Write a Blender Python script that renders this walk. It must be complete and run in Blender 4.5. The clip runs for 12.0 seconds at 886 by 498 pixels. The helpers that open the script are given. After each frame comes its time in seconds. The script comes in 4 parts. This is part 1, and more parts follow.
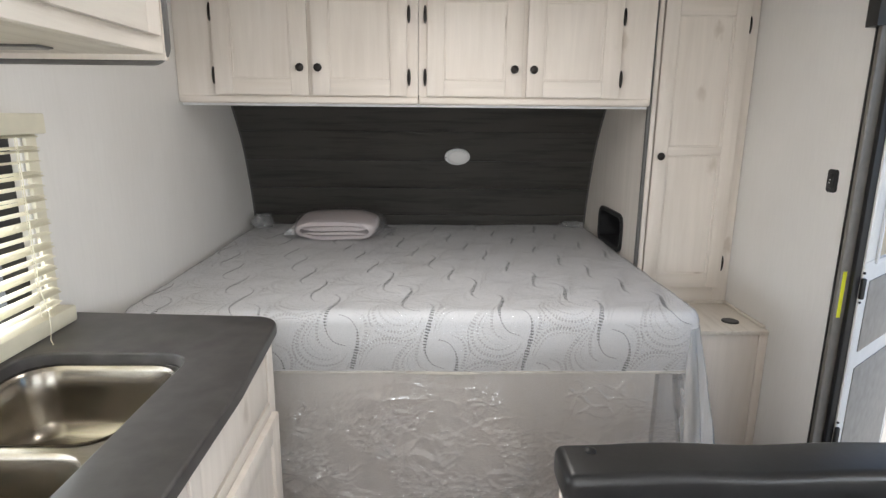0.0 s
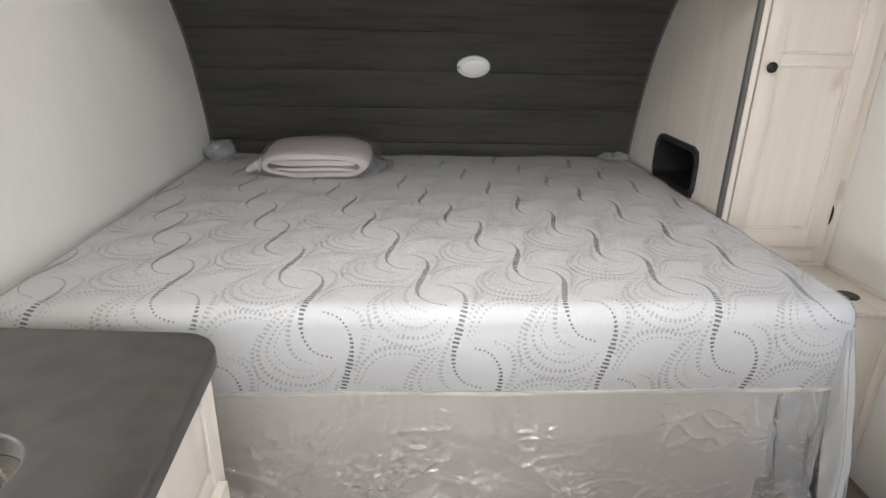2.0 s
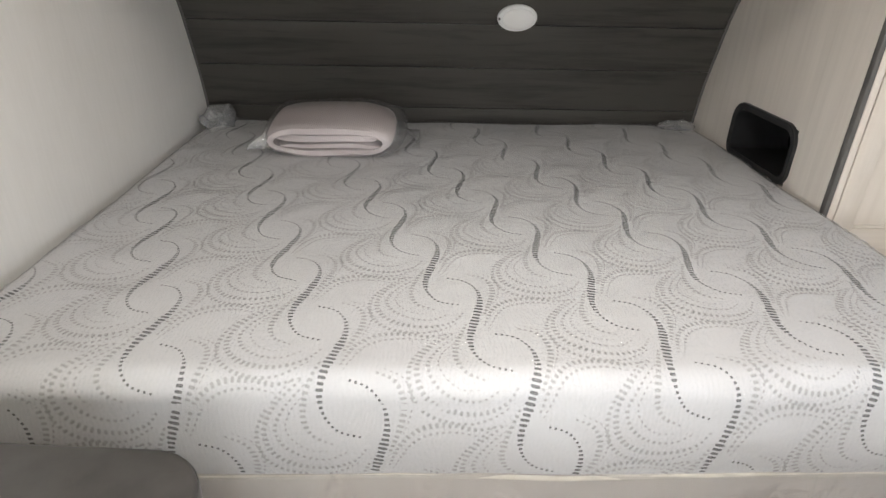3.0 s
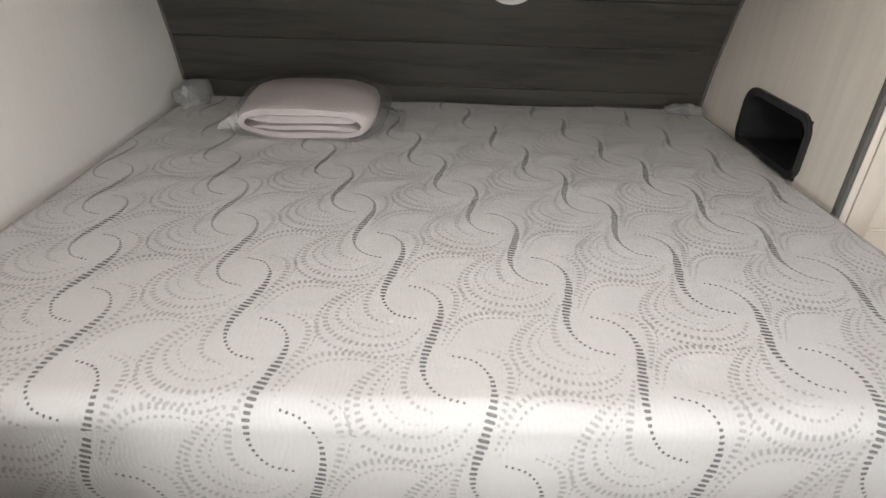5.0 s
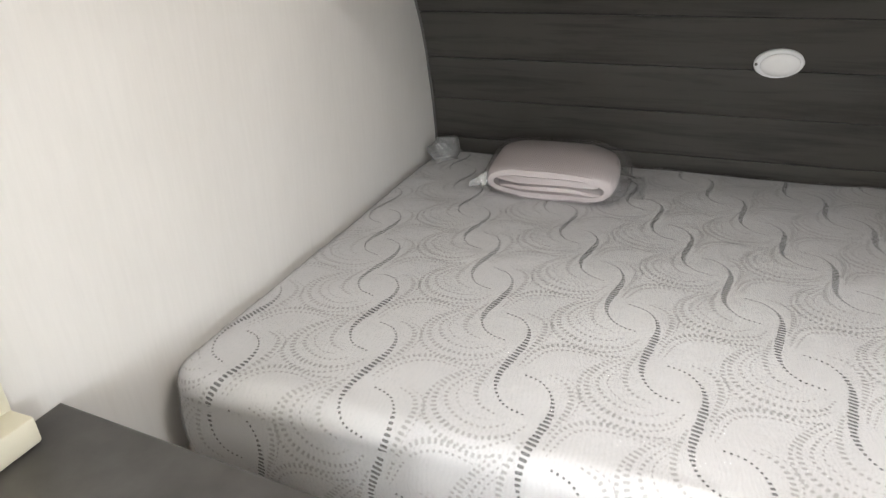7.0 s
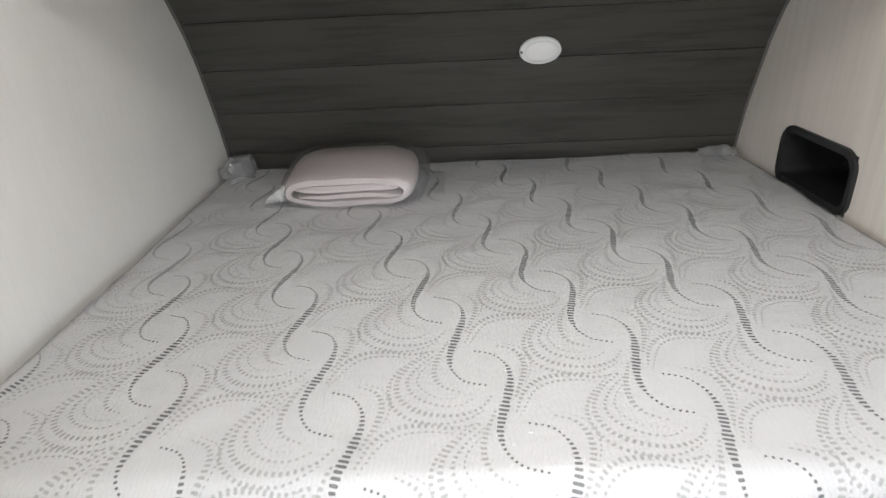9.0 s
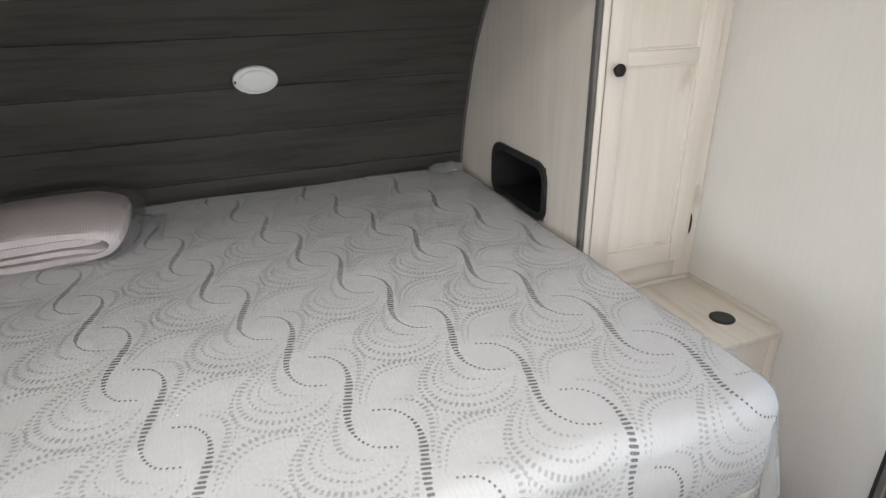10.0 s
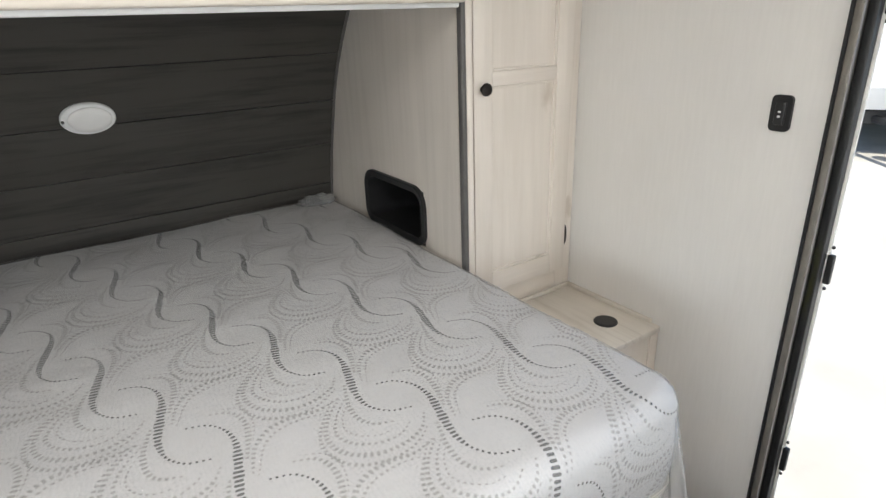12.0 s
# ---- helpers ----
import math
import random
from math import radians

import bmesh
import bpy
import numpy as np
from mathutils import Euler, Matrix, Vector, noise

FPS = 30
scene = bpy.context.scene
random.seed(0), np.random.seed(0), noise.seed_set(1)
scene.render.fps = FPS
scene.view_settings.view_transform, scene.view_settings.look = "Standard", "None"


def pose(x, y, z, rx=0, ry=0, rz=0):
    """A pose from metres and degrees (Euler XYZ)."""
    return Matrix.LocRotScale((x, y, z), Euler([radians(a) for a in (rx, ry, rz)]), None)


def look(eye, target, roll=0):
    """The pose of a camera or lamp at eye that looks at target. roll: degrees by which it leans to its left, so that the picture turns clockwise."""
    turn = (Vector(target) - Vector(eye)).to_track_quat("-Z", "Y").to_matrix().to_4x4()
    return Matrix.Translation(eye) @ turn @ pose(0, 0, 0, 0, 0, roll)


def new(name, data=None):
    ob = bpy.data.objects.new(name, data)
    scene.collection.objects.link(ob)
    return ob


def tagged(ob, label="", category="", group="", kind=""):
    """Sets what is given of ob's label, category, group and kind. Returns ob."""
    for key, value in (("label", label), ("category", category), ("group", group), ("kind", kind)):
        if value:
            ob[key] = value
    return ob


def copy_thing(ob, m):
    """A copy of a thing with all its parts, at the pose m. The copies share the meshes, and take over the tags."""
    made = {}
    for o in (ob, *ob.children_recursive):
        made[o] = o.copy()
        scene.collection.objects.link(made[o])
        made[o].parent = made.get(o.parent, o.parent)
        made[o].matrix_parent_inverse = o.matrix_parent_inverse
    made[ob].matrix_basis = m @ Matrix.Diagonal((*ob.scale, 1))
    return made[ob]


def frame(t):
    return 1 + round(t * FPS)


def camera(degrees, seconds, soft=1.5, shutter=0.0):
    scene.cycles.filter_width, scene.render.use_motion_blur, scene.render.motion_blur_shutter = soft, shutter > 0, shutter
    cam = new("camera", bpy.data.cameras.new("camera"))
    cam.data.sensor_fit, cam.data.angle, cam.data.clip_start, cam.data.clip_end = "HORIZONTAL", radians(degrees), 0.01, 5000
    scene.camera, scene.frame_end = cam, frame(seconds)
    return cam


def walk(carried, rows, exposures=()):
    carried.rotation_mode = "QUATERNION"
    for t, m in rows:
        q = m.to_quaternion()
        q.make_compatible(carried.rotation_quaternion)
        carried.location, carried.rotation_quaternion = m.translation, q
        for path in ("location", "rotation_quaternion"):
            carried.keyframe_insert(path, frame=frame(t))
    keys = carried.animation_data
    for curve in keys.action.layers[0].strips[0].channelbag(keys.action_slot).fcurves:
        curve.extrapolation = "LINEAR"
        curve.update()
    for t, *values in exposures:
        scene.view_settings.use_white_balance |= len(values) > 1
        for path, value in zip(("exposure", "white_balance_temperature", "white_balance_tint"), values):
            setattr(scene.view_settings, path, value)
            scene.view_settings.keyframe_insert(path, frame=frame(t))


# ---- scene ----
cam = camera(75.0, 12.0, soft=1.4)
# seconds, x, y, z, yaw, pitch, roll
ROWS = [
    (0.0, -0.185, 0.134, 1.427, -1.11, -12.95, -0.53),
    (0.5, -0.155, 0.145, 1.413, -0.97, -13.68, -0.57),
    (1.0, -0.224, 0.309, 1.394, -1.60, -15.44, -0.55),
    (1.5, -0.322, 0.542, 1.392, -2.84, -17.74, -0.30),
    (2.0, -0.286, 0.809, 1.363, -2.55, -21.03, -1.19),
    (2.5, -0.292, 1.007, 1.370, -0.55, -24.12, -1.55),
    (3.0, -0.360, 1.179, 1.397, -1.45, -26.88, -1.24),
    (5.0, -0.267, 1.309, 1.401, 0.11, -29.73, -1.80),
    (5.5, -0.308, 1.304, 1.422, 4.18, -29.21, -1.95),
    (6.0, -0.394, 1.282, 1.436, 12.17, -27.01, -1.82),
    (6.5, -0.416, 1.250, 1.458, 18.93, -25.59, 0.07),
    (8.5, -0.445, 1.267, 1.468, 13.00, -25.63, 1.32),
    (9.0, -0.332, 1.311, 1.436, 0.69, -24.97, 2.51),
    (9.5, -0.193, 1.316, 1.442, -11.07, -25.06, 2.15),
    (10.0, -0.144, 1.337, 1.464, -20.52, -24.27, 1.19),
    (10.5, -0.141, 1.365, 1.456, -25.78, -22.76, 0.96),
    (11.0, -0.136, 1.378, 1.453, -27.38, -22.57, 1.01),
    (11.5, -0.149, 1.398, 1.437, -29.72, -21.88, 0.91),
    (12.0, -0.145, 1.408, 1.440, -34.50, -21.79, 1.84),
]
EXPOSURES = [(0, 1.14, 6400, 10), (1.5, 1.32, 6400, 10), (2.5, 1.5, 6550, 10), (5, 1.5, 6750, 10), (6.5, 1.74, 6650, 10), (8.5, 1.72, 6320, 9), (9.5, 1.58, 6380, 9), (11, 1.36, 6380, 8), (12, 1.42, 6420, 8)]
walk(cam, [(t, pose(x, y, z, 90 + pitch, roll, yaw)) for t, x, y, z, yaw, pitch, roll in ROWS], EXPOSURES)

# ---- world, sun and lamps ----
world = bpy.data.worlds.new("sky")
scene.world = world
world.use_nodes = True
wn = world.node_tree
sky = wn.nodes.new("ShaderNodeTexSky")
sky.sky_type, sky.sun_disc = "NISHITA", False
sky.sun_elevation, sky.sun_rotation = radians(52), radians(200)
wn.nodes["Background"].inputs["Strength"].default_value = 0.11
wn.links.new(sky.outputs[0], wn.nodes["Background"].inputs["Color"])
sun = new("sun", bpy.data.lights.new("sun", "SUN"))
sun.data.energy, sun.data.angle, sun.data.color = 3.0, radians(0.5), (1.0, 0.95, 0.88)
SUN_AZ, SUN_EL = radians(200), radians(52)
sun.matrix_world = look((0, 0, 20), Vector((0, 0, 20)) - Vector((math.sin(SUN_AZ) * math.cos(SUN_EL), math.cos(SUN_AZ) * math.cos(SUN_EL), math.sin(SUN_EL))))


def sky_lamp(x, y, z, dx, dy, dz, w, h, watts):
    """An area lamp in an opening of the wall, for the sky's light that comes in there."""
    lamp = new("sky_light", bpy.data.lights.new("sky_light", "AREA"))
    lamp.data.shape, lamp.data.size, lamp.data.size_y, lamp.data.energy = "RECTANGLE", w, h, watts
    lamp.data.color = (0.93, 0.97, 1.0)
    lamp.matrix_world = look((x, y, z), (x + dx, y + dy, z + dz))


sky_lamp(1.30, -0.4, 1.25, -1, 0, -0.1, 1.3, 0.6, 8)    # assumed dinette window, out of view, added to light the cabin
sky_lamp(-0.1, -2.35, 1.3, 0, 1, -0.1, 1.5, 0.6, 10)     # assumed rear window, never in view, added to bring in light
sky_lamp(-1.262, 1.02, 1.14, 1, 0, 0, 1.1, 0.44, 4)      # the kitchen window, outside the pane


# Unseen ceiling lamps, assumed and added to light the bed from above.
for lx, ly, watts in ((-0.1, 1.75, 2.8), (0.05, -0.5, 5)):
    dome = new("fill_dome", bpy.data.lights.new("fill_dome", "AREA"))
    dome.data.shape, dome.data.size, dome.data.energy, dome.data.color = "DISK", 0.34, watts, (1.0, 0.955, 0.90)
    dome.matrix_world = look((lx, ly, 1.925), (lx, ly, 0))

# ---- materials ----
def material(name):
    m = bpy.data.materials.new(name)
    m.use_nodes = True
    return m, m.node_tree, m.node_tree.nodes["Principled BSDF"]


def node(nt, kind, **values):
    n = nt.nodes.new(kind)
    for key, value in values.items():
        n.inputs[key.replace("_", " ")].default_value = value
    return n


def coords(nt, scale, random_shift=False):
    tc = nt.nodes.new("ShaderNodeTexCoord")
    mp = node(nt, "ShaderNodeMapping", Scale=scale)
    nt.links.new(tc.outputs["Object"], mp.inputs["Vector"])
    if random_shift:
        info = nt.nodes.new("ShaderNodeObjectInfo")
        mul = nt.nodes.new("ShaderNodeVectorMath")
        mul.operation = "SCALE"
        mul.inputs[0].default_value = (37.0, 53.0, 71.0)
        nt.links.new(info.outputs["Random"], mul.inputs["Scale"])
        nt.links.new(mul.outputs[0], mp.inputs["Location"])
    return mp.outputs[0]


def ramp(nt, fac, stops):
    r = nt.nodes.new("ShaderNodeValToRGB")
    while len(r.color_ramp.elements) < len(stops):
        r.color_ramp.elements.new(0.5)
    for e, (at, colour) in zip(r.color_ramp.elements, stops):
        e.position, e.color = at, (*colour, 1)
    nt.links.new(fac, r.inputs["Fac"])
    return r.outputs["Color"]


def mixed(nt, fac, a, b, kind="MIX"):
    m = nt.nodes.new("ShaderNodeMix")
    m.data_type, m.blend_type = "RGBA", kind
    for socket, value in ((m.inputs[0], fac), (m.inputs[6], a), (m.inputs[7], b)):
        if isinstance(value, (int, float)):
            socket.default_value = value
        elif isinstance(value, tuple):
            socket.default_value = (*value, 1)
        else:
            nt.links.new(value, socket)
    return m.outputs[2]


def bump(nt, height, strength, distance=0.002):
    b = node(nt, "ShaderNodeBump", Strength=strength, Distance=distance)
    nt.links.new(height, b.inputs["Height"])
    return b.outputs[0]


def plain(name, colour, rough=0.5, metal=0.0, spread=0.12, scale=25.0, relief=0.15, coat=0.0):
    m, nt, p = material(name)
    n1 = node(nt, "ShaderNodeTexNoise", Scale=scale, Detail=5.0)
    nt.links.new(coords(nt, (1, 1, 1)), n1.inputs["Vector"])
    lo, hi = tuple(c * (1 - spread) for c in colour), tuple(min(1, c * (1 + spread)) for c in colour)
    nt.links.new(ramp(nt, n1.outputs["Fac"], [(0.3, lo), (0.7, hi)]), p.inputs["Base Color"])
    n2 = node(nt, "ShaderNodeTexNoise", Scale=scale * 9, Detail=3.0)
    nt.links.new(coords(nt, (1, 1, 1)), n2.inputs["Vector"])
    if relief:
        nt.links.new(bump(nt, n2.outputs["Fac"], relief, 0.001), p.inputs["Normal"])
    p.inputs["Roughness"].default_value, p.inputs["Metallic"].default_value = rough, metal
    p.inputs["Coat Weight"].default_value = coat
    return m


def wood(name, light, dark, knot, stretch, rough=0.5, knots=0.5, random_shift=True, knot_scale=(5.5, 5.5, 3.2)):
    """Wood grain stretched along one axis, with knots."""
    m, nt, p = material(name)
    v = coords(nt, stretch, random_shift)
    g = node(nt, "ShaderNodeTexNoise", Scale=1.0, Detail=7.0, Roughness=0.62, Distortion=0.4)
    nt.links.new(v, g.inputs["Vector"])
    colour = ramp(nt, g.outputs["Fac"], [(0.28, dark), (0.5, light), (0.75, tuple(min(1, c * 1.07) for c in light))])
    broad = node(nt, "ShaderNodeTexNoise", Scale=3.0, Detail=2.0)
    nt.links.new(coords(nt, (1, 1, 0.5), random_shift), broad.inputs["Vector"])
    colour = mixed(nt, 0.5, colour, ramp(nt, broad.outputs["Fac"], [(0.3, (0.86, 0.84, 0.82)), (0.65, (1, 1, 1))]), "MULTIPLY")
    if knots:
        vor = node(nt, "ShaderNodeTexVoronoi", Scale=1.0, Randomness=1.0)
        warp = node(nt, "ShaderNodeTexNoise", Scale=9.0, Detail=2.0)
        kv = coords(nt, knot_scale, random_shift)
        nt.links.new(kv, warp.inputs["Vector"])
        add = nt.nodes.new("ShaderNodeVectorMath")
        add.operation = "MULTIPLY_ADD"
        nt.links.new(warp.outputs["Color"], add.inputs[0])
        add.inputs[1].default_value = (0.12, 0.12, 0.25)
        nt.links.new(kv, add.inputs[2])
        nt.links.new(add.outputs[0], vor.inputs["Vector"])
        spot = ramp(nt, vor.outputs["Distance"], [(0.06, (knots, knots, knots)), (0.15, (0, 0, 0))])
        colour = mixed(nt, spot, colour, knot)
    nt.links.new(colour, p.inputs["Base Color"])
    nt.links.new(bump(nt, g.outputs["Fac"], 0.25, 0.0012), p.inputs["Normal"])
    p.inputs["Roughness"].default_value = rough
    return m


WHITE_WOOD = wood("whitewashed_wood", (0.79, 0.725, 0.655), (0.745, 0.675, 0.60), (0.50, 0.42, 0.34), (34, 34, 2.2), 0.48, 0.55)
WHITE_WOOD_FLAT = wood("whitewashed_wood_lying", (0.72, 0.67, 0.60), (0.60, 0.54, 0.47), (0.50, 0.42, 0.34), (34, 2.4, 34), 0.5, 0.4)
WHITE_WOOD_ACROSS = wood("whitewashed_wood_across", (0.79, 0.725, 0.655), (0.745, 0.675, 0.60), (0.50, 0.42, 0.34), (2.2, 34, 34), 0.48, 0.3)
DARK_PLANK = wood("charcoal_plank", (0.060, 0.056, 0.050), (0.022, 0.0205, 0.019), (0.01, 0.01, 0.01), (2.0, 26, 26), 0.42, 0.0)
FLOOR_WOOD = wood("grey_floor_plank", (0.25, 0.20, 0.16), (0.12, 0.095, 0.075), (0.08, 0.06, 0.05), (26, 2.0, 26), 0.45, 0.3)
PARTITION = wood("pale_grained_panel", (0.72, 0.67, 0.615), (0.66, 0.61, 0.555), (0.6, 0.55, 0.5), (30, 30, 1.6), 0.55, 0.15, False)


def wall_vinyl():
    m, nt, p = material("wall_vinyl")
    a = node(nt, "ShaderNodeTexNoise", Scale=1.0, Detail=6.0, Roughness=0.65)
    nt.links.new(coords(nt, (110, 110, 9)), a.inputs["Vector"])
    b = node(nt, "ShaderNodeTexNoise", Scale=2.2, Detail=3.0)
    nt.links.new(coords(nt, (1, 1, 0.7)), b.inputs["Vector"])
    colour = ramp(nt, a.outputs["Fac"], [(0.30, (0.785, 0.765, 0.735)), (0.65, (0.815, 0.795, 0.765))])
    colour = mixed(nt, 0.6, colour, ramp(nt, b.outputs["Fac"], [(0.3, (0.9, 0.89, 0.88)), (0.65, (1, 1, 1))]), "MULTIPLY")
    nt.links.new(colour, p.inputs["Base Color"])
    nt.links.new(bump(nt, a.outputs["Fac"], 0.2, 0.001), p.inputs["Normal"])
    p.inputs["Roughness"].default_value = 0.6
    return m


WALL = wall_vinyl()
CEILING = plain("ceiling_panel", (0.82, 0.80, 0.77), 0.7)
COUNTER = plain("charcoal_laminate", (0.060, 0.056, 0.054), 0.38, spread=0.25, scale=18, relief=0.08)
BLACK = plain("black_plastic", (0.018, 0.018, 0.019), 0.4)
BRONZE = plain("oiled_bronze", (0.025, 0.021, 0.019), 0.32, 0.6)
VINYL = plain("black_vinyl", (0.016, 0.016, 0.017), 0.34, spread=0.3, scale=6, relief=0.25)
CREAM = plain("cream_plastic", (0.76, 0.72, 0.58), 0.42, spread=0.04)
WHITE_PLASTIC = plain("white_plastic", (0.80, 0.80, 0.80), 0.35, spread=0.03)
YELLOW = plain("yellow_sticker", (0.80, 0.78, 0.02), 0.5, spread=0.03)
JAMB = plain("jamb_taupe", (0.20, 0.185, 0.165), 0.45, 0.2)
ALU = plain("grey_aluminium", (0.42, 0.40, 0.37), 0.4, 0.5)
GREY_TRIM = plain("grey_trim", (0.12, 0.115, 0.11), 0.45)
DOOR_WHITE = plain("door_white", (0.78, 0.77, 0.74), 0.35, spread=0.03)
DOOR_TAN = plain("door_shade", (0.55, 0.47, 0.34), 0.6)
DOOR_GREY = plain("door_grey", (0.30, 0.28, 0.25), 0.5)
TRAILER_WHITE = plain("trailer_white", (0.82, 0.83, 0.84), 0.25, spread=0.03, scale=2)
CONCRETE = plain("pale_concrete", (0.42, 0.395, 0.345), 0.85, spread=0.14, scale=1.4, relief=0.3)
PRINT_DARK = plain("dark_print", (0.075, 0.076, 0.082), 0.6)
PRINT_GREY = plain("grey_print", (0.42, 0.415, 0.415), 0.6, spread=0.12)
PIPING = plain("cream_piping", (0.70, 0.66, 0.58), 0.6)
BRUSHED = plain("brushed_nickel", (0.52, 0.49, 0.45), 0.28, 1.0, 0.06)


def steel():
    m, nt, p = material("sink_steel")
    a = node(nt, "ShaderNodeTexNoise", Scale=1.0, Detail=5.0)
    nt.links.new(coords(nt, (6, 160, 60)), a.inputs["Vector"])
    nt.links.new(ramp(nt, a.outputs["Fac"], [(0.3, (0.30, 0.27, 0.23)), (0.7, (0.40, 0.37, 0.32))]), p.inputs["Base Color"])
    nt.links.new(bump(nt, a.outputs["Fac"], 0.12, 0.0006), p.inputs["Normal"])
    p.inputs["Metallic"].default_value, p.inputs["Roughness"].default_value = 1.0, 0.24
    return m


STEEL = steel()


def ticking():
    """Pale quilted ticking under tight clear film."""
    m, nt, p = material("mattress_ticking")
    a = node(nt, "ShaderNodeTexNoise", Scale=420.0, Detail=2.0)
    nt.links.new(coords(nt, (1, 1, 1)), a.inputs["Vector"])
    w = node(nt, "ShaderNodeTexWave", Scale=42.0, Distortion=14.0, Detail=1.0)
    w.inputs["Detail Scale"].default_value = 0.35
    nt.links.new(coords(nt, (1, 1, 1)), w.inputs["Vector"])
    c = mixed(nt, 0.5, ramp(nt, a.outputs["Fac"], [(0.3, (0.67, 0.67, 0.68)), (0.7, (0.74, 0.74, 0.75))]),
              ramp(nt, w.outputs["Fac"], [(0.0, (0.88, 0.88, 0.88)), (0.5, (1, 1, 1))]), "MULTIPLY")
    nt.links.new(c, p.inputs["Base Color"])
    nt.links.new(bump(nt, w.outputs["Fac"], 0.15, 0.001), p.inputs["Normal"])
    p.inputs["Roughness"].default_value = 0.75
    return m


TICKING = ticking()


def ribbed_cloth():
    """Soft pinkish cloth with fine slanting ribs."""
    m, nt, p = material("pink_ribbed_cloth")
    ribs = node(nt, "ShaderNodeTexWave", Scale=48.0, Distortion=2.0, Detail=2.0)
    nt.links.new(coords(nt, (1.0, 0.6, 0.8)), ribs.inputs["Vector"])
    lint = node(nt, "ShaderNodeTexNoise", Scale=160.0, Detail=3.0)
    nt.links.new(coords(nt, (1, 1, 1)), lint.inputs["Vector"])
    colour = mixed(nt, 0.6, ramp(nt, ribs.outputs["Fac"], [(0.1, (0.565, 0.50, 0.50)), (0.6, (0.61, 0.545, 0.545))]),
                   ramp(nt, lint.outputs["Fac"], [(0.3, (0.9, 0.9, 0.9)), (0.7, (1, 1, 1))]), "MULTIPLY")
    nt.links.new(colour, p.inputs["Base Color"])
    nt.links.new(bump(nt, ribs.outputs["Fac"], 0.25, 0.002), p.inputs["Normal"])
    p.inputs["Roughness"].default_value = 0.85
    return m


SHEET = ribbed_cloth()


def film_plastic(name, body, gloss, relief, stretch, creases, rough=0.12, blend=0.12, floor_gloss=0.03):
    """Clear polythene: see-through, with a little white body, wrinkles, a gloss, and crumpled patches with extra gloss
    put along their creases as glints.
    """
    m, nt, p = material(name)
    nt.nodes.remove(p)
    out = nt.nodes["Material Output"]
    clear = nt.nodes.new("ShaderNodeBsdfTransparent")
    gl = node(nt, "ShaderNodeBsdfGlossy", Roughness=rough)
    white = nt.nodes.new("ShaderNodeBsdfDiffuse")
    white.inputs["Color"].default_value = (0.86, 0.87, 0.89, 1)
    place = coords(nt, stretch)
    n1 = node(nt, "ShaderNodeTexNoise", Scale=9.0, Detail=4.0, Roughness=0.6, Distortion=1.4)
    n2 = node(nt, "ShaderNodeTexNoise", Scale=2.6, Detail=2.0)
    nt.links.new(place, n1.inputs["Vector"])
    nt.links.new(coords(nt, (1, 1, 1.6)), n2.inputs["Vector"])
    patch = nt.nodes.new("ShaderNodeMapRange")
    patch.inputs["From Min"].default_value, patch.inputs["From Max"].default_value = 0.46, 0.60
    nt.links.new(n2.outputs["Fac"], patch.inputs["Value"])
    warp = node(nt, "ShaderNodeVectorMath")
    warp.operation = "MULTIPLY_ADD"
    nt.links.new(n1.outputs["Color"], warp.inputs[0])
    warp.inputs[1].default_value = (0.22, 0.22, 0.22)
    nt.links.new(place, warp.inputs[2])
    vor = node(nt, "ShaderNodeTexVoronoi", Scale=17.0)
    vor.feature = "DISTANCE_TO_EDGE"
    nt.links.new(warp.outputs[0], vor.inputs["Vector"])
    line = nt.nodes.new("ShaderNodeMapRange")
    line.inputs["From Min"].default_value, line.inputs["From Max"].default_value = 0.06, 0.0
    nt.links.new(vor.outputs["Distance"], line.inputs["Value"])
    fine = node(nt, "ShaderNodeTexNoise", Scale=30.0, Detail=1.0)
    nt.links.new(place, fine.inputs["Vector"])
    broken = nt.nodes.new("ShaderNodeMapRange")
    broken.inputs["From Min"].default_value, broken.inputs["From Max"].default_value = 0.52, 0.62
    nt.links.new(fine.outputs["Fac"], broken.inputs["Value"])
    crease_glint = line.outputs[0]
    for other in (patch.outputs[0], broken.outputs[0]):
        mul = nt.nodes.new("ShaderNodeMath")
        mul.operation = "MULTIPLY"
        nt.links.new(crease_glint, mul.inputs[0])
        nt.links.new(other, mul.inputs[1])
        crease_glint = mul.outputs[0]
    normal = bump(nt, n1.outputs["Fac"], relief, 0.02)
    nt.links.new(normal, gl.inputs["Normal"])
    nt.links.new(normal, white.inputs["Normal"])
    fr = node(nt, "ShaderNodeLayerWeight", Blend=blend)
    scale = nt.nodes.new("ShaderNodeMath")
    scale.operation = "MULTIPLY_ADD"
    scale.inputs[1].default_value, scale.inputs[2].default_value = gloss, floor_gloss
    scale.use_clamp = True
    nt.links.new(fr.outputs["Fresnel"], scale.inputs[0])
    # The crease mask raises the gloss, painting glints along the lines.
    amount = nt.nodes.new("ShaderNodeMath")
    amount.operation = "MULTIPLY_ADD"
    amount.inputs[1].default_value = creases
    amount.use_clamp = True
    nt.links.new(crease_glint, amount.inputs[0])
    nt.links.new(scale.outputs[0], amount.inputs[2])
    base = nt.nodes.new("ShaderNodeMixShader")
    base.inputs[0].default_value = body
    nt.links.new(clear.outputs[0], base.inputs[1])
    nt.links.new(white.outputs[0], base.inputs[2])
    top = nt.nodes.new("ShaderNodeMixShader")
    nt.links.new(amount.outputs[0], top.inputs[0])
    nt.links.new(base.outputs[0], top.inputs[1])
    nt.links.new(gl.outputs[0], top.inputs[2])
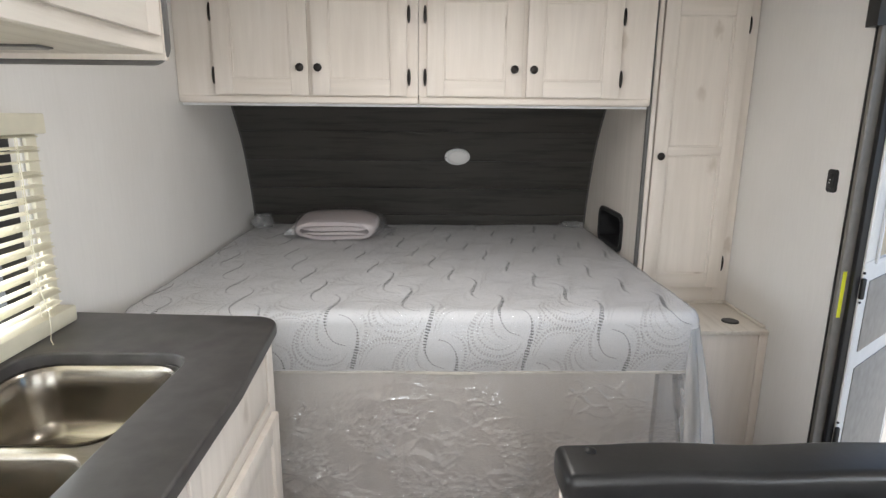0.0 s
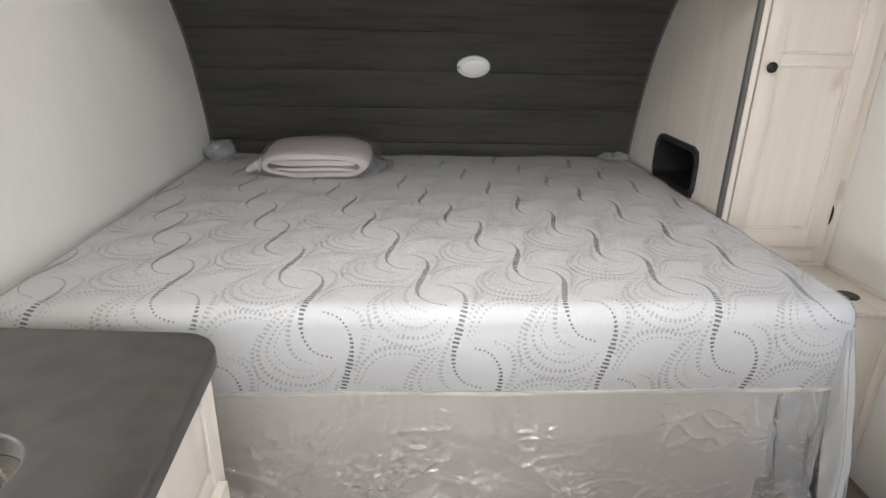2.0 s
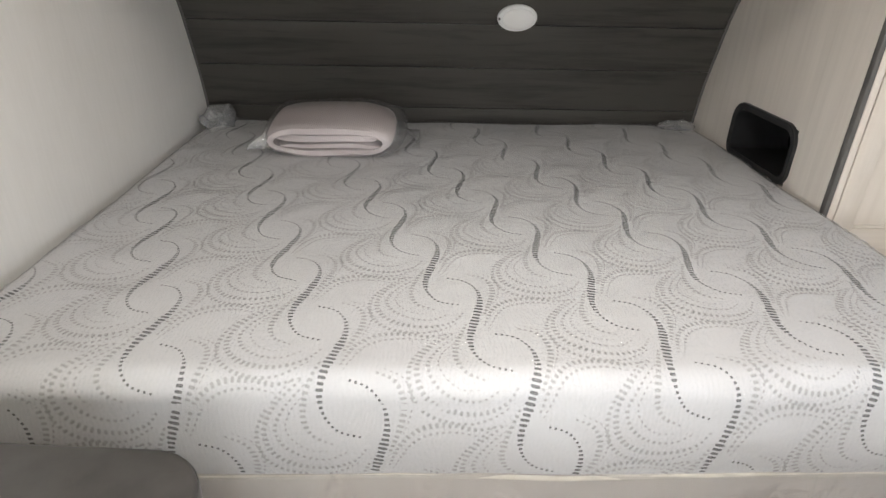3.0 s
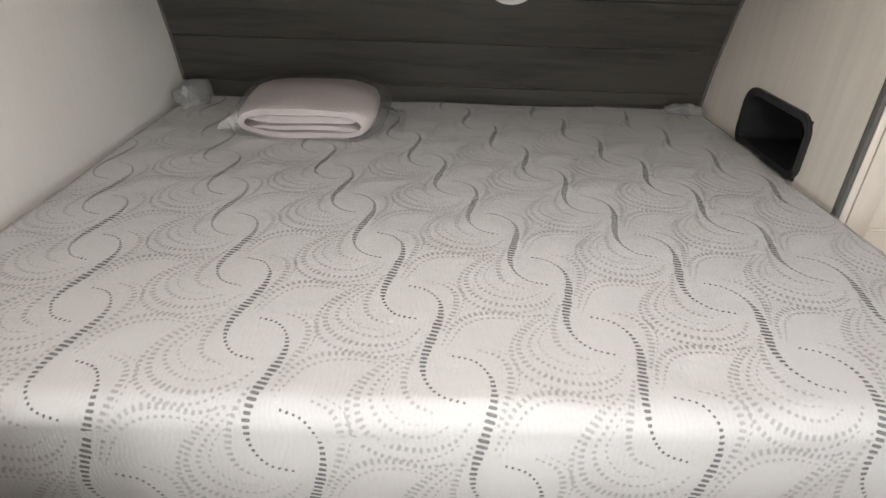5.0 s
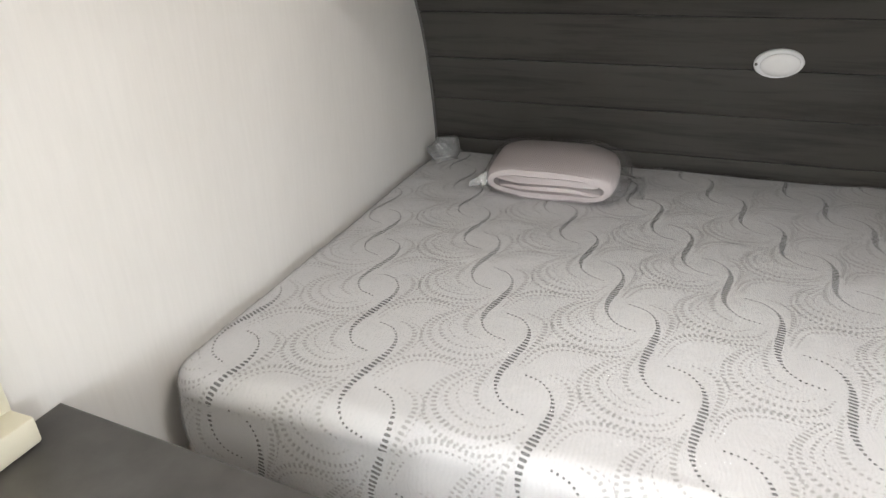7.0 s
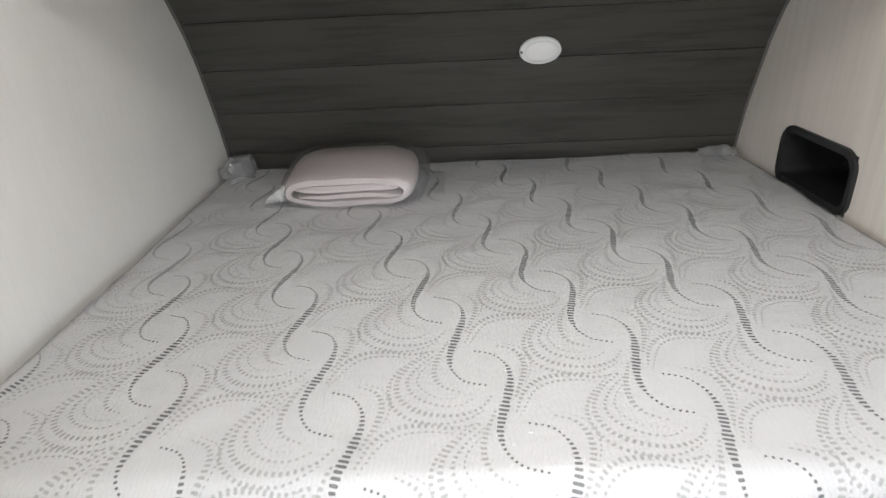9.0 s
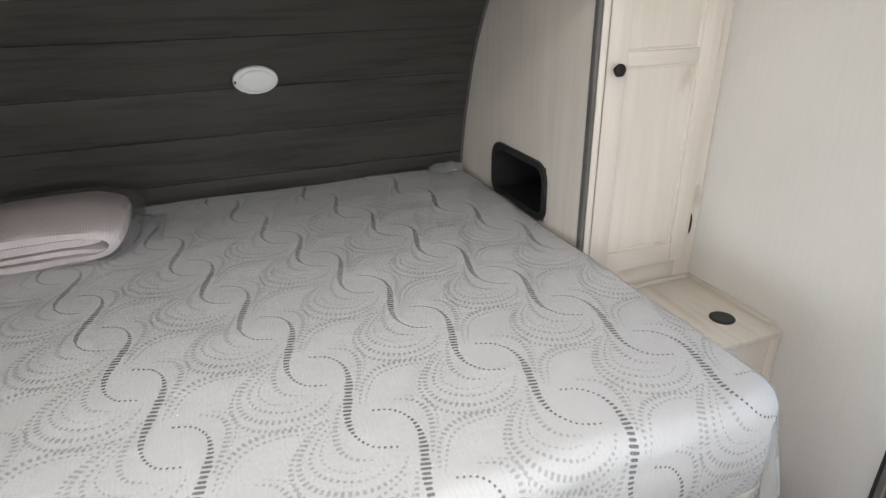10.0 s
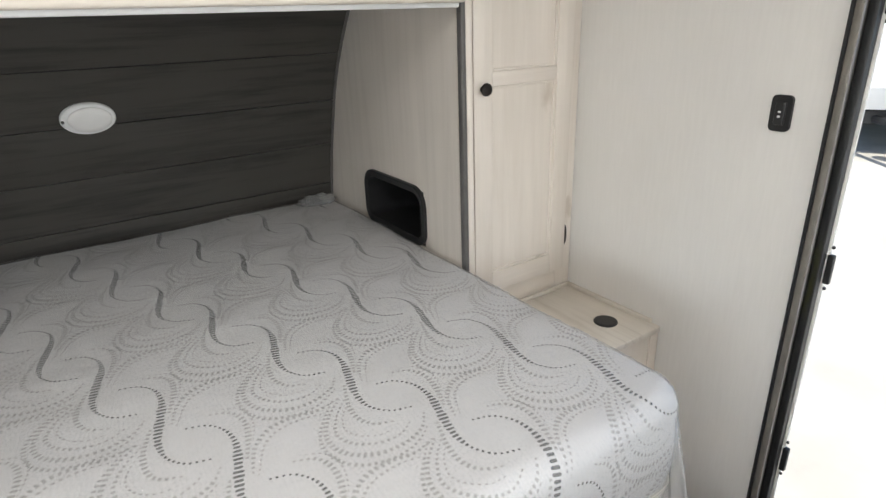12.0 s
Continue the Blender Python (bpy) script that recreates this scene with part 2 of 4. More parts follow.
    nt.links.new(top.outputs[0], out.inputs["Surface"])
    return m


FILM = film_plastic("clear_film", 0.21, 0.34, 0.50, (1.2, 3.2, 1.2), 0.0, 0.12, 0.15, 0.02)
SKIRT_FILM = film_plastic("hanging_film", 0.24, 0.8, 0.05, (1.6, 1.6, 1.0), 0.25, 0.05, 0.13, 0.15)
MILKY_FILM = film_plastic("gathered_film", 0.34, 0.8, 0.25, (2.0, 2.0, 0.6), 0.0, 0.10, 0.13, 0.14)
BAG_FILM = film_plastic("bag_film", 0.07, 0.5, 0.8, (2.0, 2.0, 2.0), 0.0, 0.12, 0.13, 0.05)


def glass():
    m, nt, p = material("window_glass")
    p.inputs["Transmission Weight"].default_value, p.inputs["Roughness"].default_value = 1.0, 0.02
    p.inputs["IOR"].default_value = 1.05
    return m


GLASS = glass()
DARK_GLASS = plain("dark_glass", (0.02, 0.022, 0.025), 0.08, spread=0.0, relief=0.0)


# ---- building helpers ----
def boxes(*list_of, bevel=0.0, segments=2):
    """One bmesh of boxes, each x0, x1, y0, y1, z0, z1."""
    bm = bmesh.new()
    for x0, x1, y0, y1, z0, z1 in list_of:
        m = Matrix.LocRotScale(((x0 + x1) / 2, (y0 + y1) / 2, (z0 + z1) / 2), None, (x1 - x0, y1 - y0, z1 - z0))
        bmesh.ops.create_cube(bm, size=1, matrix=m)
    if bevel:
        bmesh.ops.bevel(bm, geom=bm.edges[:], offset=bevel, segments=segments, affect="EDGES", profile=0.5)
    return bm


def lathe(profile, m=Matrix(), steps=24):
    """A turned body from radius, height pairs."""
    bm = bmesh.new()
    rings = [[bm.verts.new(m @ Vector((r * math.cos(2 * math.pi * i / steps), r * math.sin(2 * math.pi * i / steps), h))) for i in range(steps)] for r, h in profile]
    for a, b in zip(rings, rings[1:]):
        for i in range(steps):
            bm.faces.new((a[i], a[(i + 1) % steps], b[(i + 1) % steps], b[i]))
    bm.faces.new(rings[0][::-1])
    bm.faces.new(rings[-1])
    return bm


def tube(points, radius, steps=10, closed=False):
    bm = bmesh.new()
    pts = [Vector(p) for p in points]
    n, rings, side = len(pts), [], None
    for i, p in enumerate(pts):
        d = (pts[(i + 1) % n] - pts[i - 1]) if closed else (pts[min(i + 1, n - 1)] - pts[max(i - 1, 0)])
        d.normalize()
        if side is None:
            side = d.orthogonal().normalized()
        side = (side - d * side.dot(d)).normalized()
        up = d.cross(side)
        r = radius(i / max(1, n - 1)) if callable(radius) else radius
        rings.append([bm.verts.new(p + r * (side * math.cos(2 * math.pi * k / steps) + up * math.sin(2 * math.pi * k / steps))) for k in range(steps)])
    for j in range(n if closed else n - 1):
        a, b = rings[j], rings[(j + 1) % n]
        for k in range(steps):
            bm.faces.new((a[k], a[(k + 1) % steps], b[(k + 1) % steps], b[k]))
    if not closed:
        bm.faces.new(rings[0][::-1])
        bm.faces.new(rings[-1])
    return bm


def rounded_outline(x0, x1, y0, y1, radii, steps=7):
    """Points round a rectangle with the corner radii at (x0,y0), (x1,y0), (x1,y1), (x0,y1)."""
    out = []
    for (cx, cy, sx, sy, a0), r in zip(((x0, y0, 1, 1, 180), (x1, y0, -1, 1, 270), (x1, y1, -1, -1, 0), (x0, y1, 1, -1, 90)), radii):
        for i in range(steps + 1):
            a = radians(a0 + 90 * i / steps)
            out.append((cx + sx * r + r * math.cos(a), cy + sy * r + r * math.sin(a)))
    return out


def joined(*parts_of):
    bm = bmesh.new()
    for b in parts_of:
        me = bpy.data.meshes.new("tmp")
        b.to_mesh(me)
        bm.from_mesh(me)
        bpy.data.meshes.remove(me)
        b.free()
    return bm


def world_place(ob):
    v = Vector((0, 0, 0))
    while ob:
        v += ob.location
        ob = ob.parent
    return v


def mesh_of(name, bm, mat, smooth=35, origin=None):
    if origin is not None:
        bmesh.ops.translate(bm, verts=bm.verts[:], vec=-Vector(origin))
    bmesh.ops.recalc_face_normals(bm, faces=bm.faces[:])
    me = bpy.data.meshes.new(name)
    bm.to_mesh(me)
    bm.free()
    me.materials.append(mat)
    if smooth:
        me.shade_smooth()
        me.set_sharp_from_angle(angle=radians(smooth))
    return me


def part(name, bm, mat, parent, label="", smooth=35):
    ob = new(name, mesh_of(name, bm, mat, smooth, world_place(parent)))
    ob.parent = parent
    return tagged(ob, label)


def thing(name, at, label, category, group="", kind=""):
    ob = new(name)
    ob.location = at
    ob.empty_display_size = 0.05
    return tagged(ob, label, category, group, kind)


def single(name, bm, mat, label, category, group="", kind="", origin=(0, 0, 0), smooth=35):
    ob = new(name, mesh_of(name, bm, mat, smooth, origin))
    ob.location = origin
    return tagged(ob, label, category, group, kind)


def sheet(grid):
    """A mesh from rows of points."""
    bm = bmesh.new()
    rows = [[bm.verts.new(p) for p in row] for row in grid]
    for a, b in zip(rows, rows[1:]):
        for i in range(len(a) - 1):
            bm.faces.new((a[i], a[i + 1], b[i + 1], b[i]))
    return bm


# ---- the plan, in metres ----
LEFT, RIGHT, REAR, FRONT, CEIL = -1.203, 1.155, -2.4, 3.58, 1.97
BED_X0, BED_X1, BED_Y0, BED_Y1, BED_Z0, BED_Z1 = -1.188, 0.711, 1.876, 3.452, 0.610, 0.816
CAB_Y, CAB_Z = 2.535, 1.472
WARD_X, WARD_Y = 0.740, 2.615
COUNTER_Z, COUNTER_X, COUNTER_Y = 0.8745, -0.578, 1.700
DOOR_Y0, DOOR_Y1, DOOR_TOP = 1.285, 1.930, 1.80
WIN_Y0, WIN_Y1, WIN_Z0, WIN_Z1 = 0.46, 1.605, 0.91, 1.37

# ---- the shell ----
T = 0.06
tagged(single("floor", boxes((LEFT - T, RIGHT + T, REAR - T, FRONT + T, -0.05, -0.004)), GREY_TRIM, "dark subfloor under the plank floor", "floor", kind="structure"))
wall_left = single("wall_left", boxes(
    (LEFT - T, LEFT, REAR, WIN_Y0, 0, CEIL), (LEFT - T, LEFT, WIN_Y1, FRONT, 0, CEIL),
    (LEFT - T, LEFT, WIN_Y0, WIN_Y1, 0, WIN_Z0), (LEFT - T, LEFT, WIN_Y0, WIN_Y1, WIN_Z1, CEIL)), WALL,
    "off-white vinyl-covered side wall with a fine grain", "wall", kind="structure")
wall_right = single("wall_right", boxes(
    (RIGHT, RIGHT + T, REAR, -1.05, 0, CEIL), (RIGHT, RIGHT + T, 0.25, DOOR_Y0, 0, CEIL), (RIGHT, RIGHT + T, DOOR_Y1, FRONT, 0, CEIL),
    (RIGHT, RIGHT + T, -1.05, 0.25, 0, 0.95), (RIGHT, RIGHT + T, -1.05, 0.25, 1.55, CEIL), (RIGHT, RIGHT + T, DOOR_Y0, DOOR_Y1, DOOR_TOP, CEIL)), WALL,
    "off-white vinyl-covered side wall beside the open door", "wall", kind="structure")
single("wall_rear", boxes((LEFT - T, -0.85, REAR - T, REAR, 0, CEIL), (0.65, RIGHT + T, REAR - T, REAR, 0, CEIL),
                          (-0.85, 0.65, REAR - T, REAR, 0, 1.0), (-0.85, 0.65, REAR - T, REAR, 1.6, CEIL)), WALL, "plain off-white end wall", "wall", kind="structure")
single("wall_front", boxes((LEFT - T, RIGHT + T, FRONT, FRONT + T, 0, CEIL)), WALL, "plain front wall behind the headboard", "wall", kind="structure")
single("ceiling", boxes((LEFT - T, RIGHT + T, REAR - T, FRONT + T, CEIL, CEIL + 0.05)), CEILING, "plain off-white ceiling panel", "ceiling", kind="structure")

# partition beside the bed, with the opening of the cubby
PX0, PX1 = 0.714, 0.736
CUB = (2.785, 3.135, 0.800, 0.972)
single("partition", boxes((PX0, PX1, WARD_Y - 0.012, CUB[0], 0, CEIL), (PX0, PX1, CUB[1], FRONT, 0, CEIL),
                          (PX0, PX1, CUB[0], CUB[1], 0, CUB[2]), (PX0, PX1, CUB[0], CUB[1], CUB[3], CEIL)), PARTITION,
       "pale wood-grain partition panel beside the bed", "wall", kind="structure")

# ---- headboard of dark planks on the curved front ----
PROFILE = [(3.50, 0.60), (3.465, 0.82), (3.45, 0.90), (3.425, 1.0), (3.39, 1.1), (3.35, 1.21), (3.305, 1.3), (3.25, 1.385), (3.188, 1.468), (3.11, 1.55), (3.03, 1.62)]


def headboard_y(z):
    for (ya, za), (yb, zb) in zip(PROFILE, PROFILE[1:]):
        if z <= zb:
            break
    return ya + (yb - ya) * (z - za) / (zb - za)


headboard = thing("headboard", (-0.24, 3.4, 0.62), "charcoal wood plank headboard on the curved front wall", "headboard", kind="structure")
seams = [0.62, 0.868, 1.027, 1.186, 1.345, 1.53]
for i, (za, zb) in enumerate(zip(seams, seams[1:])):
    n = 7
    zs = [za + 0.0012 + (zb - za - 0.0024) * k / n for k in range(n + 1)]
    shift = (0.0, 0.0015, -0.001, 0.0012, 0.0)[i]
    rows = [[(x, headboard_y(z) - 0.014 + shift + (0.003 if k in (0, n) else 0), z) for x in (LEFT + 0.002, PX0 - 0.002)] for k, z in enumerate(zs)]
    back = [[(x, headboard_y(z) + 0.01, z) for x in (LEFT + 0.002, PX0 - 0.002)] for z in zs]
    bm = sheet(rows + back[::-1] + [rows[0]])
    bmesh.ops.remove_doubles(bm, verts=bm.verts[:], dist=0.0002)
    part("plank", bm, DARK_PLANK, headboard, smooth=25)
zs = [0.62 + 0.91 * k / 20 for k in range(21)]
part("backing", sheet([[(x, headboard_y(z) + 0.006, z) for x in (LEFT, PX0)] for z in zs]), BLACK, headboard, "black gap behind the planks")
for x in (LEFT + 0.004, PX0 - 0.004):
    part("edge_trim", tube([(x, headboard_y(z) - 0.016, z) for z in zs], 0.005, 8), GREY_TRIM, headboard, "thin dark edge trim")

# oval reading light
lz = 1.213
ly = headboard_y(lz) - 0.014
slope = math.degrees(math.atan2(headboard_y(lz - 0.05) - headboard_y(lz + 0.05), 0.1))
lamp_m = Matrix.Translation((-0.043, ly, lz)) @ pose(0, 0, 0, 90 + slope, 0, 0)
reading_light = thing("reading_light", (-0.043, ly, lz), "white oval reading light on the dark planks", "wall lamp")
sx = Matrix.Diagonal((1.50, 1.05, 1.0, 1))
part("base", lathe([(0.046, 0.0), (0.0465, 0.008), (0.044, 0.012), (0.040, 0.0125)], lamp_m @ sx, 36), WHITE_PLASTIC, reading_light)
part("lens", lathe([(0.0385, 0.010), (0.038, 0.016), (0.033, 0.021), (0.022, 0.0235), (0.008, 0.0245)], lamp_m @ Matrix.Translation((0.004, 0, 0)) @ Matrix.Diagonal((1.45, 1, 1, 1)), 36), plain("frosted_lens", (0.86, 0.85, 0.84), 0.25, spread=0.02), reading_light, "frosted oval lens")
part("switch", lathe([(0.004, 0.011), (0.004, 0.017), (0.002, 0.018)], lamp_m @ Matrix.Translation((-0.063, 0, 0)), 10), GREY_TRIM, reading_light, "tiny grey switch")


# ---- cabinet doors ----
def knob_bm(x, y, z, r=0.0165):
    return lathe([(r * 0.45, 0.0), (r * 0.4, 0.008), (r * 0.75, 0.011), (r, 0.016), (r * 0.95, 0.021), (r * 0.6, 0.0245), (r * 0.2, 0.0255)], Matrix.Translation((x, y, z)) @ pose(0, 0, 0, 90), 18)


def hinge_bm(x, y, z):
    return lathe([(0.0066, -0.004), (0.0066, 0.0), (0.005, 0.004), (0.001, 0.0055)], Matrix.Translation((x, y, z)) @ pose(0, 0, 0, 90) @ Matrix.Diagonal((1, 5.2, 1, 1)), 18)


def panel_door(cabinet, x0, x1, z0, z1, y, fields, knob, hinge_x, hinge_zs, stile=0.068, thick=0.019):
    """A framed door whose front stands at y, with recessed fields (z ranges)."""
    cuts = [z0] + [v for f in fields for v in f] + [z1]
    frame_boxes = [(x0, x0 + stile, y, y + thick, z0, z1), (x1 - stile, x1, y, y + thick, z0, z1)]
    frame_boxes += [(x0 + stile, x1 - stile, y, y + thick, a, b) for a, b in zip(cuts[::2], cuts[1::2])]
    door = part("door", boxes((x0 + 0.003, x1 - 0.003, y + 0.009, y + thick - 0.001, z0 + 0.003, z1 - 0.003), bevel=0.001, segments=1), WHITE_WOOD, cabinet)
    for i, b in enumerate(frame_boxes):
        part("stile" if i < 2 else "rail", boxes(b, bevel=0.0025), WHITE_WOOD if i < 2 else WHITE_WOOD_ACROSS, door)
    for a, b in fields:
        w = 0.007
        bead = boxes((x0 + stile, x0 + stile + w, y + 0.0035, y + 0.012, a, b), (x1 - stile - w, x1 - stile, y + 0.0035, y + 0.012, a, b),
                     (x0 + stile + w, x1 - stile - w, y + 0.0035, y + 0.012, a, a + w), (x0 + stile + w, x1 - stile - w, y + 0.0035, y + 0.012, b - w, b), bevel=0.0015, segments=1)
        part("bead", bead, WHITE_WOOD, door)
    part("knob", knob_bm(knob[0], y, knob[1]), BRONZE, door, "dark bronze knob")
    for hz in hinge_zs:
        part("hinge", hinge_bm(hinge_x, y + 0.006, hz), BRONZE, door, "dark oval hinge")
    return door


# ---- overhead cabinets ----
def overhead(x0, x1, doors, label):
    cab = thing("overhead_cabinet", ((x0 + x1) / 2, CAB_Y, CAB_Z), label, "cabinet", "overhead cabinets")
    d = 0.02
    face = [(x0, x1, CAB_Y + d, CAB_Y + d + 0.018, CAB_Z + 0.02, CEIL - 0.003)]
    part("body", boxes(*face, (x0, x1, CAB_Y + d + 0.018, 3.02, CAB_Z + 0.004, CAB_Z + 0.02), bevel=0.0), WHITE_WOOD, cab)
    nose = boxes((x0, x1, CAB_Y + 0.012, CAB_Y + d + 0.02, CAB_Z, CAB_Z + 0.03), bevel=0.010, segments=4)
    part("bottom_rail", nose, WHITE_WOOD_ACROSS, cab)
    for dx0, dx1, knob_x, hinge_x in doors:
        panel_door(cab, dx0, dx1, 1.505, 1.93, CAB_Y, [(1.567, 1.868)], (knob_x, 1.610), hinge_x, (1.578, 1.815), stile=0.068)
    return cab


overhead(LEFT + 0.002, -0.239, [(-1.046, -0.676, -0.706, -1.052), (-0.660, -0.284, -0.635, -0.276)], "whitewashed wood overhead cabinet with two closed doors above the bed")
overhead(-0.237, 0.708, [(-0.204, 0.178, 0.144, -0.212), (0.195, 0.570, 0.221, 0.578)], "whitewashed wood overhead cabinet with two closed doors above the bed")
single("cabinet_trim", boxes((LEFT + 0.002, 0.708, CAB_Y + 0.045, CAB_Y + 0.055, CAB_Z - 0.010, CAB_Z + 0.003), bevel=0.003), WHITE_PLASTIC, "thin pale strip under the overhead cabinets", "trim", kind="structure")

# ---- wardrobe ----
ward = thing("wardrobe", (0.95, WARD_Y, 0.616), "tall narrow whitewashed wardrobe with one closed door", "wardrobe")
for b in ((WARD_X, 0.782), (1.090, RIGHT - 0.002)):
    part("stile", boxes((*b, WARD_Y, WARD_Y + 0.02, 0.618, 1.925), bevel=0.002), WHITE_WOOD, ward)
for b in ((0.618, 0.70), (1.885, 1.925)):
    part("rail", boxes((0.782, 1.090, WARD_Y, WARD_Y + 0.02, *b), bevel=0.002), WHITE_WOOD_ACROSS, ward)
panel_door(ward, 0.758, 1.106, 0.690, 1.895, WARD_Y - 0.020, [(0.752, 1.274), (1.310, 1.835)], (0.785, 1.270), 1.111, (0.80, 1.80), stile=0.060)
part("dark_edge", boxes((0.712, 0.726, WARD_Y - 0.034, WARD_Y - 0.014, 0.70, 1.965), bevel=0.004), GREY_TRIM, ward, "dark rubber edge strip")
part("pale_edge", boxes((0.728, 0.748, WARD_Y - 0.030, WARD_Y - 0.001, 0.618, 1.93), bevel=0.003), WHITE_WOOD, ward, "pale edge strip")
single("crown_trim", boxes((WARD_X, RIGHT - 0.002, WARD_Y - 0.03, WARD_Y + 0.02, 1.928, CEIL - 0.002), bevel=0.003), BLACK, "black strip between wardrobe and ceiling", "trim", kind="structure")

# ---- bedside box ----
NX0, NX1, NY0, NY1, NZ = 0.735, RIGHT - 0.002, 2.265, WARD_Y, 0.612
stand = thing("bedside_cabinet", ((NX0 + NX1) / 2, 2.42, 0), "low whitewashed bedside cabinet between the bed and the wall", "cabinet")
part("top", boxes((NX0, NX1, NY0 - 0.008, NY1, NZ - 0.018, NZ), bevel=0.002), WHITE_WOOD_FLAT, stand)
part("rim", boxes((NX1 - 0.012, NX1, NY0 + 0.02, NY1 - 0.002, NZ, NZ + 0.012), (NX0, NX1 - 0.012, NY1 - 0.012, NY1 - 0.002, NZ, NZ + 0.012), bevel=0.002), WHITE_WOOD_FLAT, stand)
part("front", boxes((NX0, NX1 - 0.035, NY0, NY0 + 0.016, 0.0, NZ - 0.018), bevel=0.0015), WHITE_WOOD, stand)
part("stile", boxes((NX1 - 0.034, NX1, NY0 - 0.004, NY0 + 0.016, 0.0, NZ - 0.018), bevel=0.0015), WHITE_WOOD, stand)
part("side", boxes((NX0, NX0 + 0.016, NY0 + 0.016, NY1, 0.0, NZ - 0.018)), WHITE_WOOD, stand)
grommet = thing("cable_grommet", (1.052, 2.368, NZ), "round black cable grommet in the bedside top", "grommet")
part("ring", lathe([(0.034, 0.0), (0.034, 0.003), (0.030, 0.005), (0.026, 0.005)], Matrix.Translation((1.052, 2.368, NZ)), 28), BLACK, grommet)
part("cap", lathe([(0.0255, 0.001), (0.0255, 0.0042), (0.005, 0.0046)], Matrix.Translation((1.052, 2.368, NZ)), 24), BLACK, grommet)

# ---- wall switch ----
SWY, SWZ = 2.033, 1.229
switch = thing("wall_switch", (RIGHT, SWY, SWZ), "black rocker switch plate on the pale wall", "switch")
plate = rounded_outline(SWY - 0.022, SWY + 0.022, SWZ - 0.038, SWZ + 0.038, (0.011,) * 4)
bm = bmesh.new()
bm.faces.new([bm.verts.new((RIGHT - 0.0005, y, z)) for y, z in plate])
ret = bmesh.ops.extrude_face_region(bm, geom=bm.faces[:])
bmesh.ops.translate(bm, verts=[v for v in ret["geom"] if isinstance(v, bmesh.types.BMVert)], vec=(-0.0075, 0, 0))
part("plate", bm, BLACK, switch)
part("rocker", boxes((RIGHT - 0.013, RIGHT - 0.006, SWY - 0.011, SWY + 0.011, SWZ - 0.024, SWZ + 0.024), bevel=0.003, segments=3), BLACK, switch)
for dz in (-0.006, 0.004):
    part("mark", boxes((RIGHT - 0.0138, RIGHT - 0.0128, SWY - 0.003, SWY + 0.003, SWZ + dz - 0.002, SWZ + dz + 0.002)), WHITE_PLASTIC, switch, "small white mark")

# ---- cubby in the partition ----
cubby = thing("wall_cubby", (PX0, (CUB[0] + CUB[1]) / 2, 0.82), "black-framed dark cubby in the partition beside the mattress", "cubby")
outer = rounded_outline(CUB[0] - 0.012, CUB[1] + 0.012, 0.800, CUB[3] + 0.012, (0.045, 0.045, 0.06, 0.06))
inner = rounded_outline(CUB[0] + 0.010, CUB[1] - 0.010, 0.822, CUB[3] - 0.010, (0.028, 0.028, 0.042, 0.042))
part("frame", sheet([[(PX0 + 0.0, y, z) for y, z in outer + outer[:1]], [(PX0 - 0.010, y, z) for y, z in outer + outer[:1]], [(PX0 - 0.012, y * 0.8 + yi * 0.2, z * 0.8 + zi * 0.2) for (y, z), (yi, zi) in zip(outer + outer[:1], inner + inner[:1])],
                     [(PX0 - 0.008, y, z) for y, z in inner + inner[:1]], [(PX0 + 0.20, y, z) for y, z in inner + inner[:1]]]), BLACK, cubby, "black plastic frame with rounded corners")
bm = bmesh.new()
bm.faces.new([bm.verts.new((PX0 + 0.198, y, z)) for y, z in inner])
part("back", bm, DARK_GLASS, cubby, "shiny black back")

# ---- bed base ----
base = thing("bed_base", (-0.2, 2.5, 0), "whitewashed wooden platform under the mattress", "bed base")
part("front_panel", boxes((LEFT + 0.002, 0.572, 1.918, 1.938, 0.0, BED_Z0 - 0.012), bevel=0.002), PARTITION, base)
part("side_panel", boxes((0.554, 0.572, 1.940, 3.45, 0.0, BED_Z0 - 0.012)), WHITE_WOOD, base)
part("deck", boxes((BED_X0 + 0.01, 0.640, 1.905, 3.45, BED_Z0 - 0.012, BED_Z0 - 0.001), bevel=0.002), WHITE_WOOD_ACROSS, base)

# ---- mattress with printed ticking ----
ER, PLAN_R = 0.045, 0.085


